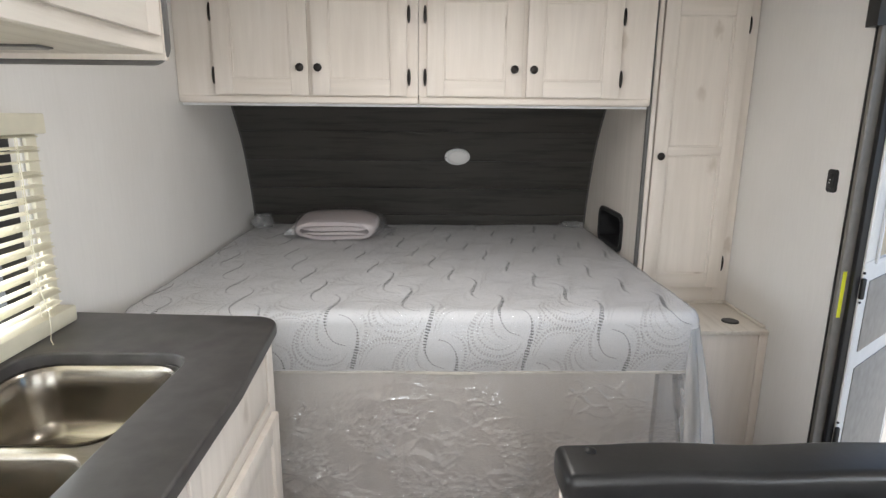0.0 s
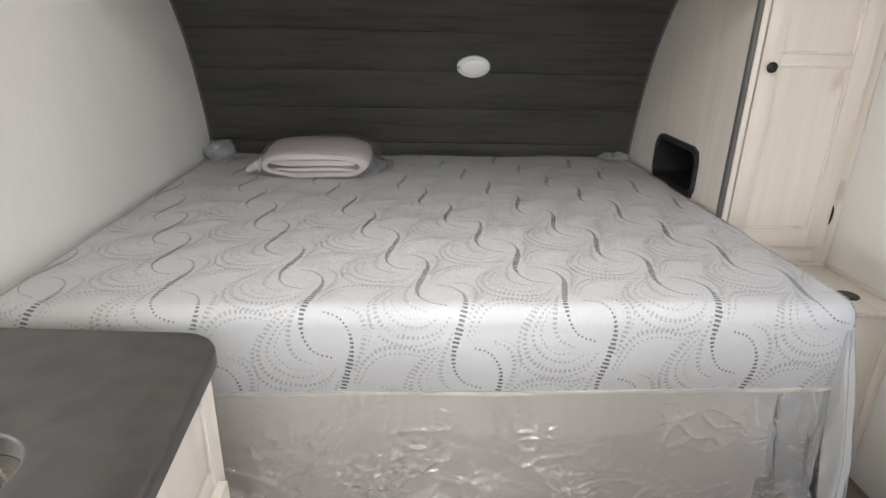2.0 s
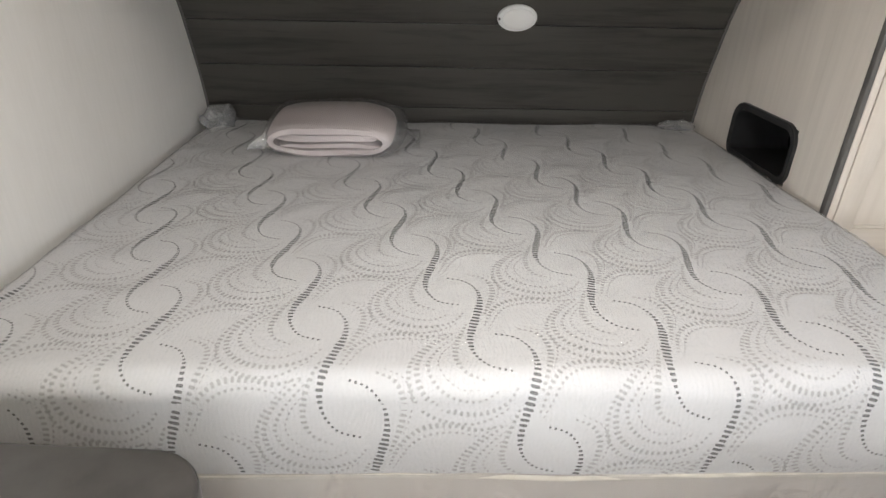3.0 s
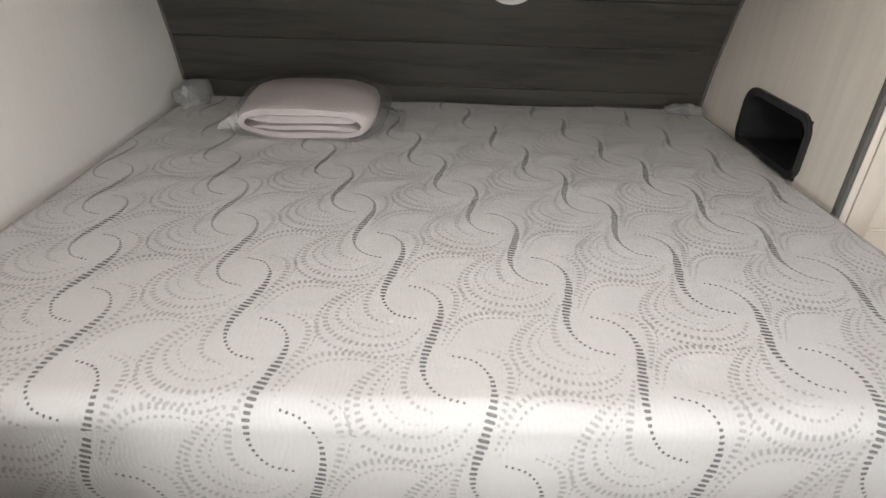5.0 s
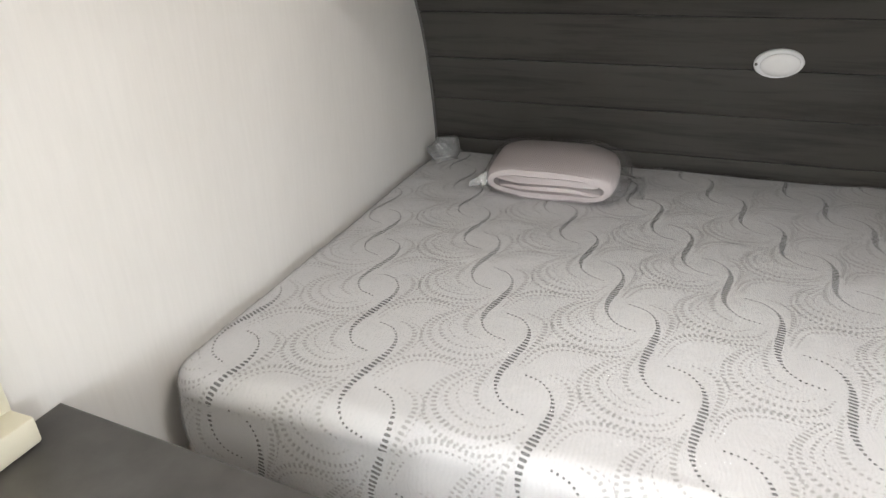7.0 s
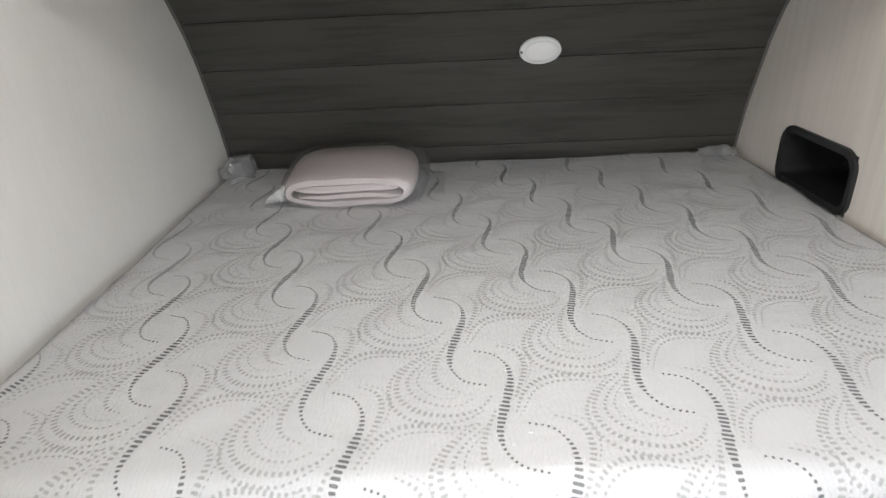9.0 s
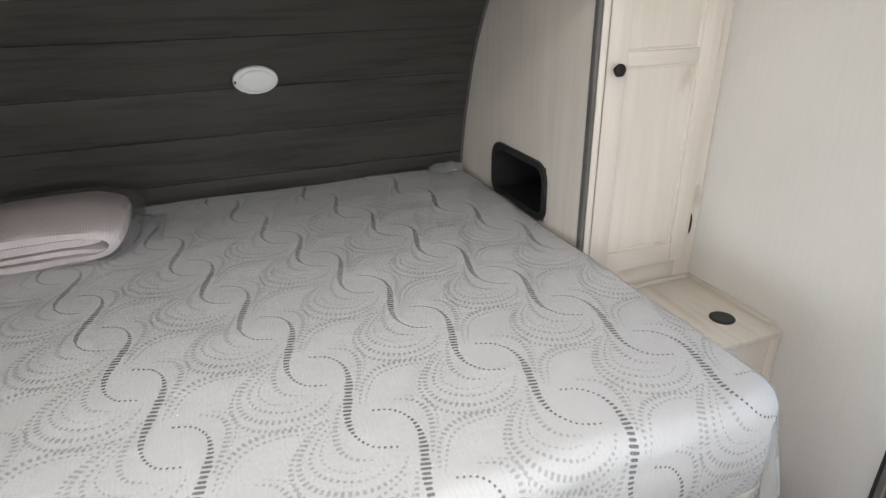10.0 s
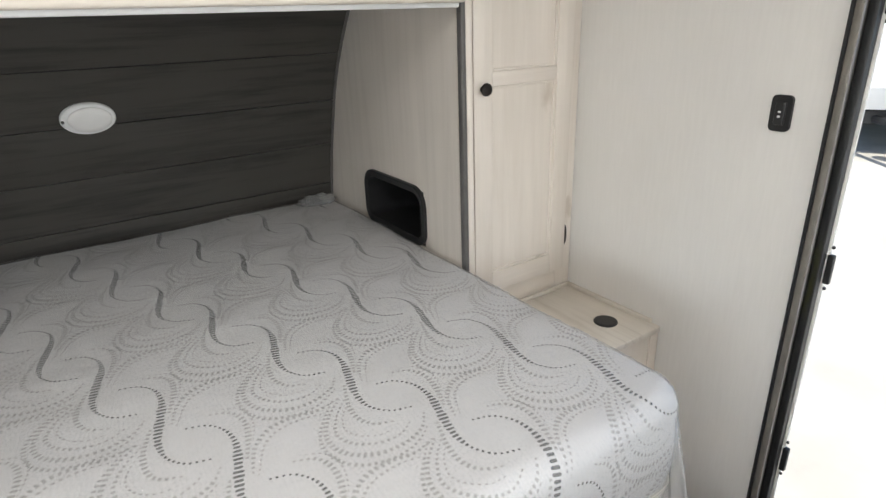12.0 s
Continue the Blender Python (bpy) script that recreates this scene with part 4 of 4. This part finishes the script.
for hy in (FY - 0.10, FY + 0.10):
    h = part("handle", lathe([(0.022, 0.0), (0.021, 0.02), (0.013, 0.06), (0.010, 0.075), (0.004, 0.078)], Matrix.Translation((FX, hy, COUNTER_Z + 0.016)), 20), BRUSHED, faucet)
    part("lever", tube([(FX, hy, COUNTER_Z + 0.085), (FX + 0.015, hy + 0.03, COUNTER_Z + 0.094), (FX + 0.035, hy + 0.075, COUNTER_Z + 0.105)], lambda u: 0.006 - 0.002 * u, 10), BRUSHED, h)

kit = thing("base_cabinet", (-0.8, 0.5, 0), "whitewashed kitchen base cabinet with framed doors", "cabinet")
KX = -0.630
part("body", boxes((LEFT + 0.002, KX - 0.02, 1.640, 1.660, 0.0, COUNTER_Z - 0.031), (LEFT + 0.002, KX - 0.02, -1.15, 1.640, 0.06, 0.075), bevel=0.0), WHITE_WOOD, kit, "pale end panel")
ys = [1.660, 1.610, 1.14, 1.09, 0.55, 0.50, -0.05, -0.10, -0.65, -0.70, -1.15]
stiles = [(KX - 0.02, KX, b, a, 0.0, COUNTER_Z - 0.031) for a, b in zip(ys[::2], ys[1::2])]
rails = [(KX - 0.02, KX, b, a, z0, z1) for a, b in zip(ys[1::2], ys[2::2]) for z0, z1 in ((0.0, 0.09), (0.60, 0.645), (COUNTER_Z - 0.075, COUNTER_Z - 0.031))]
for b in stiles:
    part("stile", boxes(b, bevel=0.0015, segments=1), WHITE_WOOD, kit)
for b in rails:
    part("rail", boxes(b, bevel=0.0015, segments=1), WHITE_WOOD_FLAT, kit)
for a, b in zip(ys[1::2], ys[2::2]):
    d = part("drawer_front", boxes((KX - 0.016, KX - 0.004, b + 0.004, a - 0.004, 0.650, COUNTER_Z - 0.080), bevel=0.003), WHITE_WOOD, kit)
    d = part("door", boxes((KX + 0.001, KX + 0.019, b - 0.012, b + 0.05, 0.10, 0.615), (KX + 0.001, KX + 0.019, a - 0.05, a + 0.012, 0.10, 0.615), (KX + 0.001, KX + 0.019, b + 0.05, a - 0.05, 0.10, 0.16), (KX + 0.001, KX + 0.019, b + 0.05, a - 0.05, 0.555, 0.615), bevel=0.002), WHITE_WOOD, kit)
    part("panel", boxes((KX + 0.001, KX + 0.010, b + 0.049, a - 0.049, 0.159, 0.556)), WHITE_WOOD, d)

# ---- wall cabinet over the kitchen ----
UX, UY, UZ = -0.797, 1.530, 1.558
upper = thing("wall_cabinet", (-0.95, 0.5, UZ), "whitewashed kitchen wall cabinet with a dark edged end panel", "cabinet")
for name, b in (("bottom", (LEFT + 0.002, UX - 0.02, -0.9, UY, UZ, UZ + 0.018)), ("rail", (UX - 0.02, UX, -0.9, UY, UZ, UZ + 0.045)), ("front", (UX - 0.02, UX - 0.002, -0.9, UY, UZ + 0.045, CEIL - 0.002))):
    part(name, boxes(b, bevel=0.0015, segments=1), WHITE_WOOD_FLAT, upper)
part("end_panel", boxes((LEFT + 0.002, UX + 0.004, UY, UY + 0.018, UZ - 0.012, CEIL - 0.002), bevel=0.001), WHITE_WOOD, upper)
edge_pts = [(LEFT + 0.004, UZ - 0.015), (UX - 0.03, UZ - 0.015)] + [(UX - 0.03 + 0.035 * math.sin(radians(a)), UZ + 0.020 - 0.035 * math.cos(radians(a))) for a in range(0, 91, 15)] + [(UX + 0.005, CEIL - 0.004)]
part("edge_strip", tube([(x, UY + 0.010, z) for x, z in edge_pts], 0.0085, 8), GREY_TRIM, upper, "dark rubber edge strip")
for y0, y1 in ((1.045, 1.490), (0.56, 1.005), (0.05, 0.52)):
    f = 0.062
    d = part("door", boxes((UX, UX + 0.008, y0 + 0.002, y1 - 0.002, UZ + 0.037, 1.928)), WHITE_WOOD, upper)
    for b in ((y0, y0 + f), (y1 - f, y1)):
        part("stile", boxes((UX + 0.001, UX + 0.018, *b, UZ + 0.035, 1.93), bevel=0.0025), WHITE_WOOD, d)
    for b in ((UZ + 0.035, UZ + 0.10), (1.87, 1.93)):
        part("rail", boxes((UX + 0.001, UX + 0.018, y0 + f, y1 - f, *b), bevel=0.0025), WHITE_WOOD_FLAT, d)
    if y0 > 1:
        part("glass", boxes((UX + 0.0085, UX + 0.011, y0 + f + 0.05, y1 - f - 0.05, UZ + 0.16, 1.85)), DARK_GLASS, d, "dark glass")
vent = thing("cabinet_vent", (-1.02, 1.37, UZ), "small slotted dark vent under the wall cabinet", "vent")
vent_b = boxes((-1.08, -0.96, 1.345, 1.395, UZ - 0.005, UZ - 0.0005), bevel=0.0015)
part("frame", vent_b, GREY_TRIM, vent)
for k in range(5):
    part("slat", boxes((-1.073, -0.967, 1.351 + 0.009 * k, 1.355 + 0.009 * k, UZ - 0.007, UZ - 0.004)), ALU, vent)
puck = thing("puck_light", (-0.96, 1.04, UZ), "round white puck light under the wall cabinet", "lamp")
part("ring", lathe([(0.045, 0.0), (0.045, -0.012), (0.040, -0.018), (0.030, -0.019)], Matrix.Translation((-0.96, 1.04, UZ)), 28), WHITE_PLASTIC, puck)
part("lens", lathe([(0.0295, -0.006), (0.0295, -0.0175), (0.01, -0.020)], Matrix.Translation((-0.96, 1.04, UZ)), 24), plain("puck_lens", (0.84, 0.84, 0.82), 0.3, spread=0.02), puck, "frosted lens")

# ---- kitchen window with blind ----
window_1 = thing("window_1", (LEFT, 1.0, WIN_Z0), "kitchen window with a dark frame behind a cream blind", "window", kind="structure")
part("frame", boxes((LEFT - 0.05, LEFT - 0.028, WIN_Y0, WIN_Y0 + 0.03, WIN_Z0, WIN_Z1), (LEFT - 0.05, LEFT - 0.028, WIN_Y1 - 0.09, WIN_Y1, WIN_Z0, WIN_Z1), (LEFT - 0.05, LEFT - 0.028, WIN_Y0 + 0.03, WIN_Y1 - 0.09, WIN_Z0, WIN_Z0 + 0.03), (LEFT - 0.05, LEFT - 0.028, WIN_Y0 + 0.03, WIN_Y1 - 0.09, WIN_Z1 - 0.03, WIN_Z1)), BLACK, window_1, "black window frame")
pane = part("pane", boxes((LEFT - 0.042, LEFT - 0.038, WIN_Y0 + 0.03, WIN_Y1 - 0.09, WIN_Z0 + 0.03, WIN_Z1 - 0.03)), GLASS, window_1)
pane.visible_shadow = False
blind = thing("blind", (LEFT + 0.02, 1.0, 0.90), "cream slatted mini blind, half open, over the kitchen window", "blind")
part("valance", boxes((LEFT + 0.001, LEFT + 0.040, WIN_Y0 - 0.02, WIN_Y1 + 0.045, 1.375, 1.425), bevel=0.004), CREAM, blind, "cream head box")
part("side_frame", boxes((LEFT + 0.001, LEFT + 0.012, WIN_Y1 + 0.005, WIN_Y1 + 0.045, 0.90, 1.375), bevel=0.003), CREAM, blind, "cream side strip")
part("bottom_rail", boxes((LEFT + 0.001, LEFT + 0.055, WIN_Y0 - 0.02, WIN_Y1 + 0.045, COUNTER_Z + 0.001, 0.920), bevel=0.006), CREAM, blind, "cream lower frame")
n = 22
slat_bm = sheet([[(0.0125 * math.sin(radians(a)) * 1.6, y, 0.004 * math.cos(radians(a)) * 1.5) for y in (WIN_Y0 - 0.01, WIN_Y1 + 0.02)] for a in range(-40, 41, 10)])
slat_me = mesh_of("slat", slat_bm, CREAM, 60)
for k in range(n):
    s = new("slat", slat_me)
    s.parent = blind
    s.location = Vector((LEFT + 0.022, 0, 0.935 + (1.365 - 0.935) * k / (n - 1) + 0.001 * noise.noise(Vector((k, 0, 0))))) - world_place(blind)
    s.rotation_euler = (radians(0.25 * math.sin(k * 2.1)), radians(10 + 3 * math.sin(k * 1.3)), 0)
for y in (WIN_Y0 + 0.12, 0.95, WIN_Y1 - 0.06):
    part("cord", tube([(LEFT + 0.030, y, 0.92), (LEFT + 0.030, y, 1.38)], 0.0011, 6), CREAM, blind)
part("pull_cord", tube([(LEFT + 0.045, 1.53, 1.37), (LEFT + 0.046, 1.53, 1.0), (LEFT + 0.060, 1.53, 0.935), (LEFT + 0.066, 1.52, 0.895), (LEFT + 0.075, 1.50, COUNTER_Z + 0.002), (LEFT + 0.10, 1.47, COUNTER_Z + 0.002)], 0.0012, 8), CREAM, blind, "thin pale pull cord")
part("sticker", boxes((LEFT + 0.0545, LEFT + 0.0565, 1.285, 1.325, 0.889, 0.908)), YELLOW, blind, "small yellow sticker")

# ---- unseen windows behind the walk, added to let light in ----
for name, b in (("window_2", (RIGHT + 0.02, RIGHT + 0.03, -1.05, 0.25, 0.95, 1.55)), ("window_3", (-0.85, 0.65, REAR - 0.03, REAR - 0.02, 1.0, 1.6))):
    w = single(name, boxes(b), GLASS, "plain clear window pane, unseen, added to let in light", "window", kind="structure")
    w.visible_shadow = False

# Fixtures for the added ceiling lamps; no such light is in view.
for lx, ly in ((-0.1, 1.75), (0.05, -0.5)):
    fill_dome = thing("ceiling_light", (lx, ly, CEIL), "round white ceiling dome light, unseen, added to light the bed", "lamp", "ceiling lights")
    part("rim", lathe([(0.190, 0.0), (0.190, -0.020), (0.183, -0.028), (0.174, -0.030), (0.172, -0.012)], Matrix.Translation((lx, ly, CEIL)), 40), WHITE_PLASTIC, fill_dome)

# ---- dinette seat back ----
seat = thing("dinette_seat", (0.67, 0.75, 0), "black vinyl dinette seat with a padded backrest", "seat")
SXA, SXB = 0.022, RIGHT - 0.01
part("back_panel", boxes((SXA + 0.012, SXB, 0.975, 0.992, 0.0, 0.842), bevel=0.002), WHITE_WOOD, seat, "pale wooden back panel")
part("end_panel", boxes((SXA + 0.010, SXA + 0.028, 0.915, 0.974, 0.0, 0.837), bevel=0.002), WHITE_WOOD, seat, "pale end panel")


def pad(x0, x1, y0, y1, z0, z1, bev, amp, seedling):
    bm = boxes((x0, x1, y0, y1, z0, z1), bevel=bev, segments=5)
    bmesh.ops.subdivide_edges(bm, edges=[e for e in bm.edges if e.calc_length() > 0.12], cuts=28)
    for v in bm.verts:
        v.co.z += amp * noise.noise(v.co * 6 + Vector((seedling, 0, 0)))
        v.co.y += amp * noise.noise(v.co * 5 + Vector((0, seedling, 0)))
    return bm


part("top_pad", pad(SXA, SXB, 0.902, 1.005, 0.838, 0.898, 0.016, 0.004, 1.0), VINYL, seat, "padded black vinyl cap")
cush = part("back_cushion", pad(SXA + 0.03, SXB, 0.795, 0.900, 0.46, 0.838, 0.045, 0.006, 4.0), VINYL, seat, "black vinyl back cushion")
part("piping", tube([(SXA + 0.055, 0.807, 0.47), (SXA + 0.055, 0.807, 0.80)] + [(SXA + 0.085 - 0.03 * math.cos(radians(a)), 0.807, 0.80 + 0.03 * math.sin(radians(a))) for a in range(15, 91, 15)] + [(SXA + 0.4, 0.805, 0.831), (SXB - 0.03, 0.806, 0.833)], 0.0045, 8), VINYL, cush, "black piping")
for bx in (SXA + 0.055, 0.62):
    part("button", lathe([(0.011, -0.004), (0.010, 0.003), (0.005, 0.006), (0.001, 0.0065)], Matrix.Translation((bx, 0.975, 0.895)), 16), VINYL, seat, "small vinyl button")
part("seat_cushion", pad(SXA + 0.02, SXB, 0.27, 0.81, 0.38, 0.50, 0.03, 0.006, 7.0), VINYL, seat, "black vinyl seat cushion")
part("seat_box", boxes((SXA + 0.03, SXB, 0.31, 0.97, 0.0, 0.38), bevel=0.002), WHITE_WOOD, seat, "pale wooden seat box")

# ---- entry door ----
entry = thing("door_frame", (RIGHT, 1.56, 0), "grey aluminium entry door frame with black hinges", "door frame", kind="structure")
for y0, y1, sgn in ((DOOR_Y1 - 0.013, DOOR_Y1 + 0.003, 1), (DOOR_Y0 - 0.012, DOOR_Y0 + 0.012, -1)):
    part("lip", boxes((RIGHT - 0.010, RIGHT - 0.0005, y0, y1, 0.0, DOOR_TOP), bevel=0.002), JAMB, entry, "taupe aluminium lip")
    ya = DOOR_Y1 - 0.002 if sgn > 0 else DOOR_Y0 - 0.010
    part("jamb", boxes((RIGHT, RIGHT + 0.050, ya, ya + 0.012, 0.0, DOOR_TOP)), JAMB, entry, "taupe jamb")
part("head", boxes((RIGHT - 0.010, RIGHT + 0.060, DOOR_Y0 - 0.012, DOOR_Y1 + 0.012, DOOR_TOP, DOOR_TOP + 0.030), bevel=0.003), ALU, entry, "brushed grey head")
part("gasket", boxes((RIGHT - 0.012, RIGHT - 0.003, DOOR_Y1 + 0.0035, DOOR_Y1 + 0.010, 0.0, DOOR_TOP)), BLACK, entry, "thin black gasket")
part("inner_stop", boxes((RIGHT + 0.030, RIGHT + 0.052, DOOR_Y1 - 0.022, DOOR_Y1 - 0.003, 0.02, DOOR_TOP), bevel=0.002), BLACK, entry, "black inner stop")
part("bright_edge", boxes((RIGHT + 0.053, RIGHT + 0.059, DOOR_Y1 - 0.028, DOOR_Y1 - 0.004, 0.02, DOOR_TOP), bevel=0.001), DOOR_WHITE, entry, "white outer edge")
part("threshold", boxes((RIGHT - 0.01, RIGHT + 0.06, DOOR_Y0 + 0.003, DOOR_Y1 - 0.003, 0.0, 0.02), bevel=0.004), ALU, entry, "aluminium threshold")
for hz in (0.33, 0.86, 1.42):
    h = part("hinge", boxes((RIGHT + 0.050, RIGHT + 0.063, DOOR_Y1 - 0.038, DOOR_Y1 - 0.024, hz, hz + 0.07), bevel=0.003), BLACK, entry, "black hinge block")
    for dz in (-0.012, 0.087):
        part("bolt", lathe([(0.004, 0), (0.004, 0.004), (0.002, 0.006)], Matrix.Translation((RIGHT + 0.056, DOOR_Y1 - 0.028, hz + dz)) @ pose(0, 0, 0, 90), 10), BLACK, h)
part("warning_sticker", boxes((RIGHT + 0.002, RIGHT + 0.019, DOOR_Y1 - 0.0032, DOOR_Y1 - 0.0022, 0.787, 0.945)), YELLOW, entry, "bright yellow sticker on the jamb")
hood = [(1.962, 1.70)] + [(1.902 + 0.06 * math.cos(radians(a)), 1.797 + 0.06 * math.sin(radians(a))) for a in range(0, 91, 15)] + [(1.22, 1.857)]
inner_hood = [(1.912, 1.70)] + [(1.857 + 0.055 * math.cos(radians(a)), 1.752 + 0.055 * math.sin(radians(a))) for a in range(0, 91, 15)] + [(1.22, 1.807)]
bm = sheet([[(RIGHT - 0.0005, y, z) for y, z in hood], [(RIGHT - 0.030, y, z) for y, z in hood], [(RIGHT - 0.030, y, z) for y, z in inner_hood], [(RIGHT - 0.0005, y, z) for y, z in inner_hood]])
bmesh.ops.holes_fill(bm, edges=[e for e in bm.edges if e.is_boundary])
part("hood", bm, BLACK, entry, "black rounded trim over the doorway")

HX, HY = RIGHT + 0.067, DOOR_Y1 - 0.020
leaf = thing("door_1", (HX, HY, 0.03), "white entry door with a shaded window, swung wide open outside", "door", kind="structure")
W, Z0, Z1 = 0.60, 0.04, 1.775
slab = boxes((HX, HX + 0.035, HY - W, HY, Z0, 0.98), (HX, HX + 0.035, HY - W, HY - W + 0.09, 0.98, 1.66), (HX, HX + 0.035, HY - 0.09, HY, 0.98, 1.66), (HX, HX + 0.035, HY - W, HY, 1.66, Z1), bevel=0.004)
part("slab", slab, DOOR_WHITE, leaf, "white door slab")
part("shade", boxes((HX + 0.006, HX + 0.012, HY - W + 0.085, HY - 0.085, 0.975, 1.665)), DOOR_TAN, leaf, "tan pleated shade")
part("window_trim", boxes((HX - 0.008, HX, HY - W + 0.075, HY - W + 0.09, 0.965, 1.675), (HX - 0.008, HX, HY - 0.09, HY - 0.075, 0.965, 1.675), (HX - 0.008, HX, HY - W + 0.09, HY - 0.09, 0.965, 0.98), (HX - 0.008, HX, HY - W + 0.09, HY - 0.09, 1.66, 1.675), bevel=0.002), WHITE_PLASTIC, leaf)
part("lower_panel", boxes((HX - 0.004, HX, HY - W + 0.05, HY - 0.05, 0.10, 0.60), bevel=0.002), DOOR_GREY, leaf, "grey lower panel")
part("middle_panel", boxes((HX - 0.004, HX, HY - W + 0.14, HY - 0.05, 0.66, 0.91), bevel=0.002), DOOR_GREY, leaf, "grey middle panel")
latch = part("latch", boxes((HX - 0.014, HX, HY - W + 0.03, HY - W + 0.085, 0.72, 0.86), bevel=0.004), BLACK, leaf, "black latch box")
part("handle", tube([(HX - 0.012, HY - W + 0.055, 0.80), (HX - 0.045, HY - W + 0.055, 0.80), (HX - 0.050, HY - W + 0.11, 0.80)], 0.007, 10), BLACK, latch)
leaf.rotation_euler = (0, 0, radians(127))

# ---- outside ----
GROUND = -0.62
bm = sheet([[(x, y, GROUND) for x in (-300, -40, -6, 0, 6, 14, 40, 300)] for y in (-300, -40, -6, 0, 6, 14, 40, 300)])
single("ground", bm, CONCRETE, "pale sunlit concrete yard", "ground", kind="structure")


def neighbour():
    """A parked white travel trailer, nose towards us along -x of its own."""
    tr = thing("travel_trailer", (0, 0, GROUND), "parked white travel trailer with a dark front window", "trailer", "parked trailers")
    side = [(0.25, 0.68), (0.0, 1.0), (-0.02, 1.55), (0.10, 2.2), (0.45, 2.75), (0.9, 2.95), (6.5, 2.95), (6.5, 0.62), (0.6, 0.62)]
    rows = [[Vector((px, w, GROUND + pz)) for px, pz in side + side[:1]] for w in (-1.2, -1.15, 1.15, 1.2)]
    for k in (0, 3):
        rows[k] = [Vector((p.x * 0.985 + 0.05, p.y, GROUND + (p.z - GROUND - 1.7) * 0.97 + 1.7)) for p in rows[k]]
    bm = sheet(rows)
    bmesh.ops.holes_fill(bm, edges=[e for e in bm.edges if e.is_boundary])
    body = part("body", bm, TRAILER_WHITE, tr, "white fibreglass body")
    win = []
    for wy, wz in rounded_outline(-0.85, 0.85, 1.58, 2.28, (0.25, 0.25, 0.1, 0.1)):
        wx = -0.02 + 0.12 * max(0, wz - 1.55) / 0.65
        win.append((wx - 0.03, wy, GROUND + wz))
    bm = bmesh.new()
    bm.faces.new([bm.verts.new(p) for p in win])
    ret = bmesh.ops.extrude_face_region(bm, geom=bm.faces[:])
    bmesh.ops.translate(bm, verts=[v for v in ret["geom"] if isinstance(v, bmesh.types.BMVert)], vec=(0.05, 0, 0))
    part("front_window", bm, DARK_GLASS, body, "dark curved window")
    for k in range(6):
        part("marker_light", boxes((0.02, 0.075, -0.6 + 0.24 * k - 0.05, -0.6 + 0.24 * k + 0.05, GROUND + 2.32, GROUND + 2.36), bevel=0.008), WHITE_PLASTIC, body)
    part("underframe", boxes((0.45, 6.3, -1.05, 1.05, GROUND + 0.45, GROUND + 0.63)), BLACK, tr, "dark underframe")
    part("drawbar", joined(tube([(-1.2, 0, GROUND + 0.52), (0.6, 0.75, GROUND + 0.52)], 0.06, 8), tube([(-1.2, 0, GROUND + 0.52), (0.6, -0.75, GROUND + 0.52)], 0.06, 8)), BLACK, tr, "black drawbar")
    bottle = part("gas_bottle", lathe([(0.14, 0.56), (0.15, 0.60), (0.15, 0.95), (0.12, 1.03), (0.05, 1.06)], Matrix.Translation((-0.3, 0.0, GROUND)), 20), DOOR_TAN, tr, "pale gas bottle")
    part("jack", lathe([(0.09, 0.0), (0.09, 0.02), (0.03, 0.03), (0.03, 0.75), (0.055, 0.76), (0.055, 0.98), (0.02, 1.0)], Matrix.Translation((-0.95, 0, GROUND)), 14), ALU, tr, "tongue jack on a foot plate")
    for wy in (-1.12, 1.12):
        for wx in (3.4, 4.3):
            wheel = part("wheel", lathe([(0.34, -0.1), (0.36, -0.06), (0.36, 0.06), (0.34, 0.1), (0.2, 0.1)], Matrix.Translation((wx, wy, GROUND + 0.36)) @ pose(0, 0, 0, 90), 24), BLACK, tr, "black tyre")
    return tr


first = neighbour()
spots = [pose(9.6, 4.0, GROUND, 0, 0, 28), pose(10.5, 11.5, GROUND, 0, 0, 30), pose(9.0, -4.5, GROUND, 0, 0, 28)]
for m in spots[1:]:
    copy_thing(first, m)
first.matrix_basis = spots[0]

# ---- floor planks ----
floor = bpy.data.objects["floor"]
plank_meshes = {}
px = LEFT + 0.001
row = 0
while px < RIGHT - 0.01:
    w = min(0.15, RIGHT - 0.001 - px)
    y = REAR + 0.001 - 0.41 * (row % 3)
    while y < FRONT - 0.01:
        y0, y1 = max(y, REAR + 0.001), min(y + 1.2, FRONT - 0.001)
        if y1 - y0 > 0.02:
            key = (round(w, 3), round(y1 - y0, 3))
            if key not in plank_meshes:
                plank_meshes[key] = mesh_of("floor_plank", boxes((0.0007, w - 0.0007, 0.0007, y1 - y0 - 0.0007, -0.0039, 0.0), bevel=0.0008, segments=1), FLOOR_WOOD, 0)
            ob = new("floor_plank", plank_meshes[key])
            ob.parent = floor
            ob.location = (px, y0, 0)
        y += 1.2
    px += 0.15
    row += 1
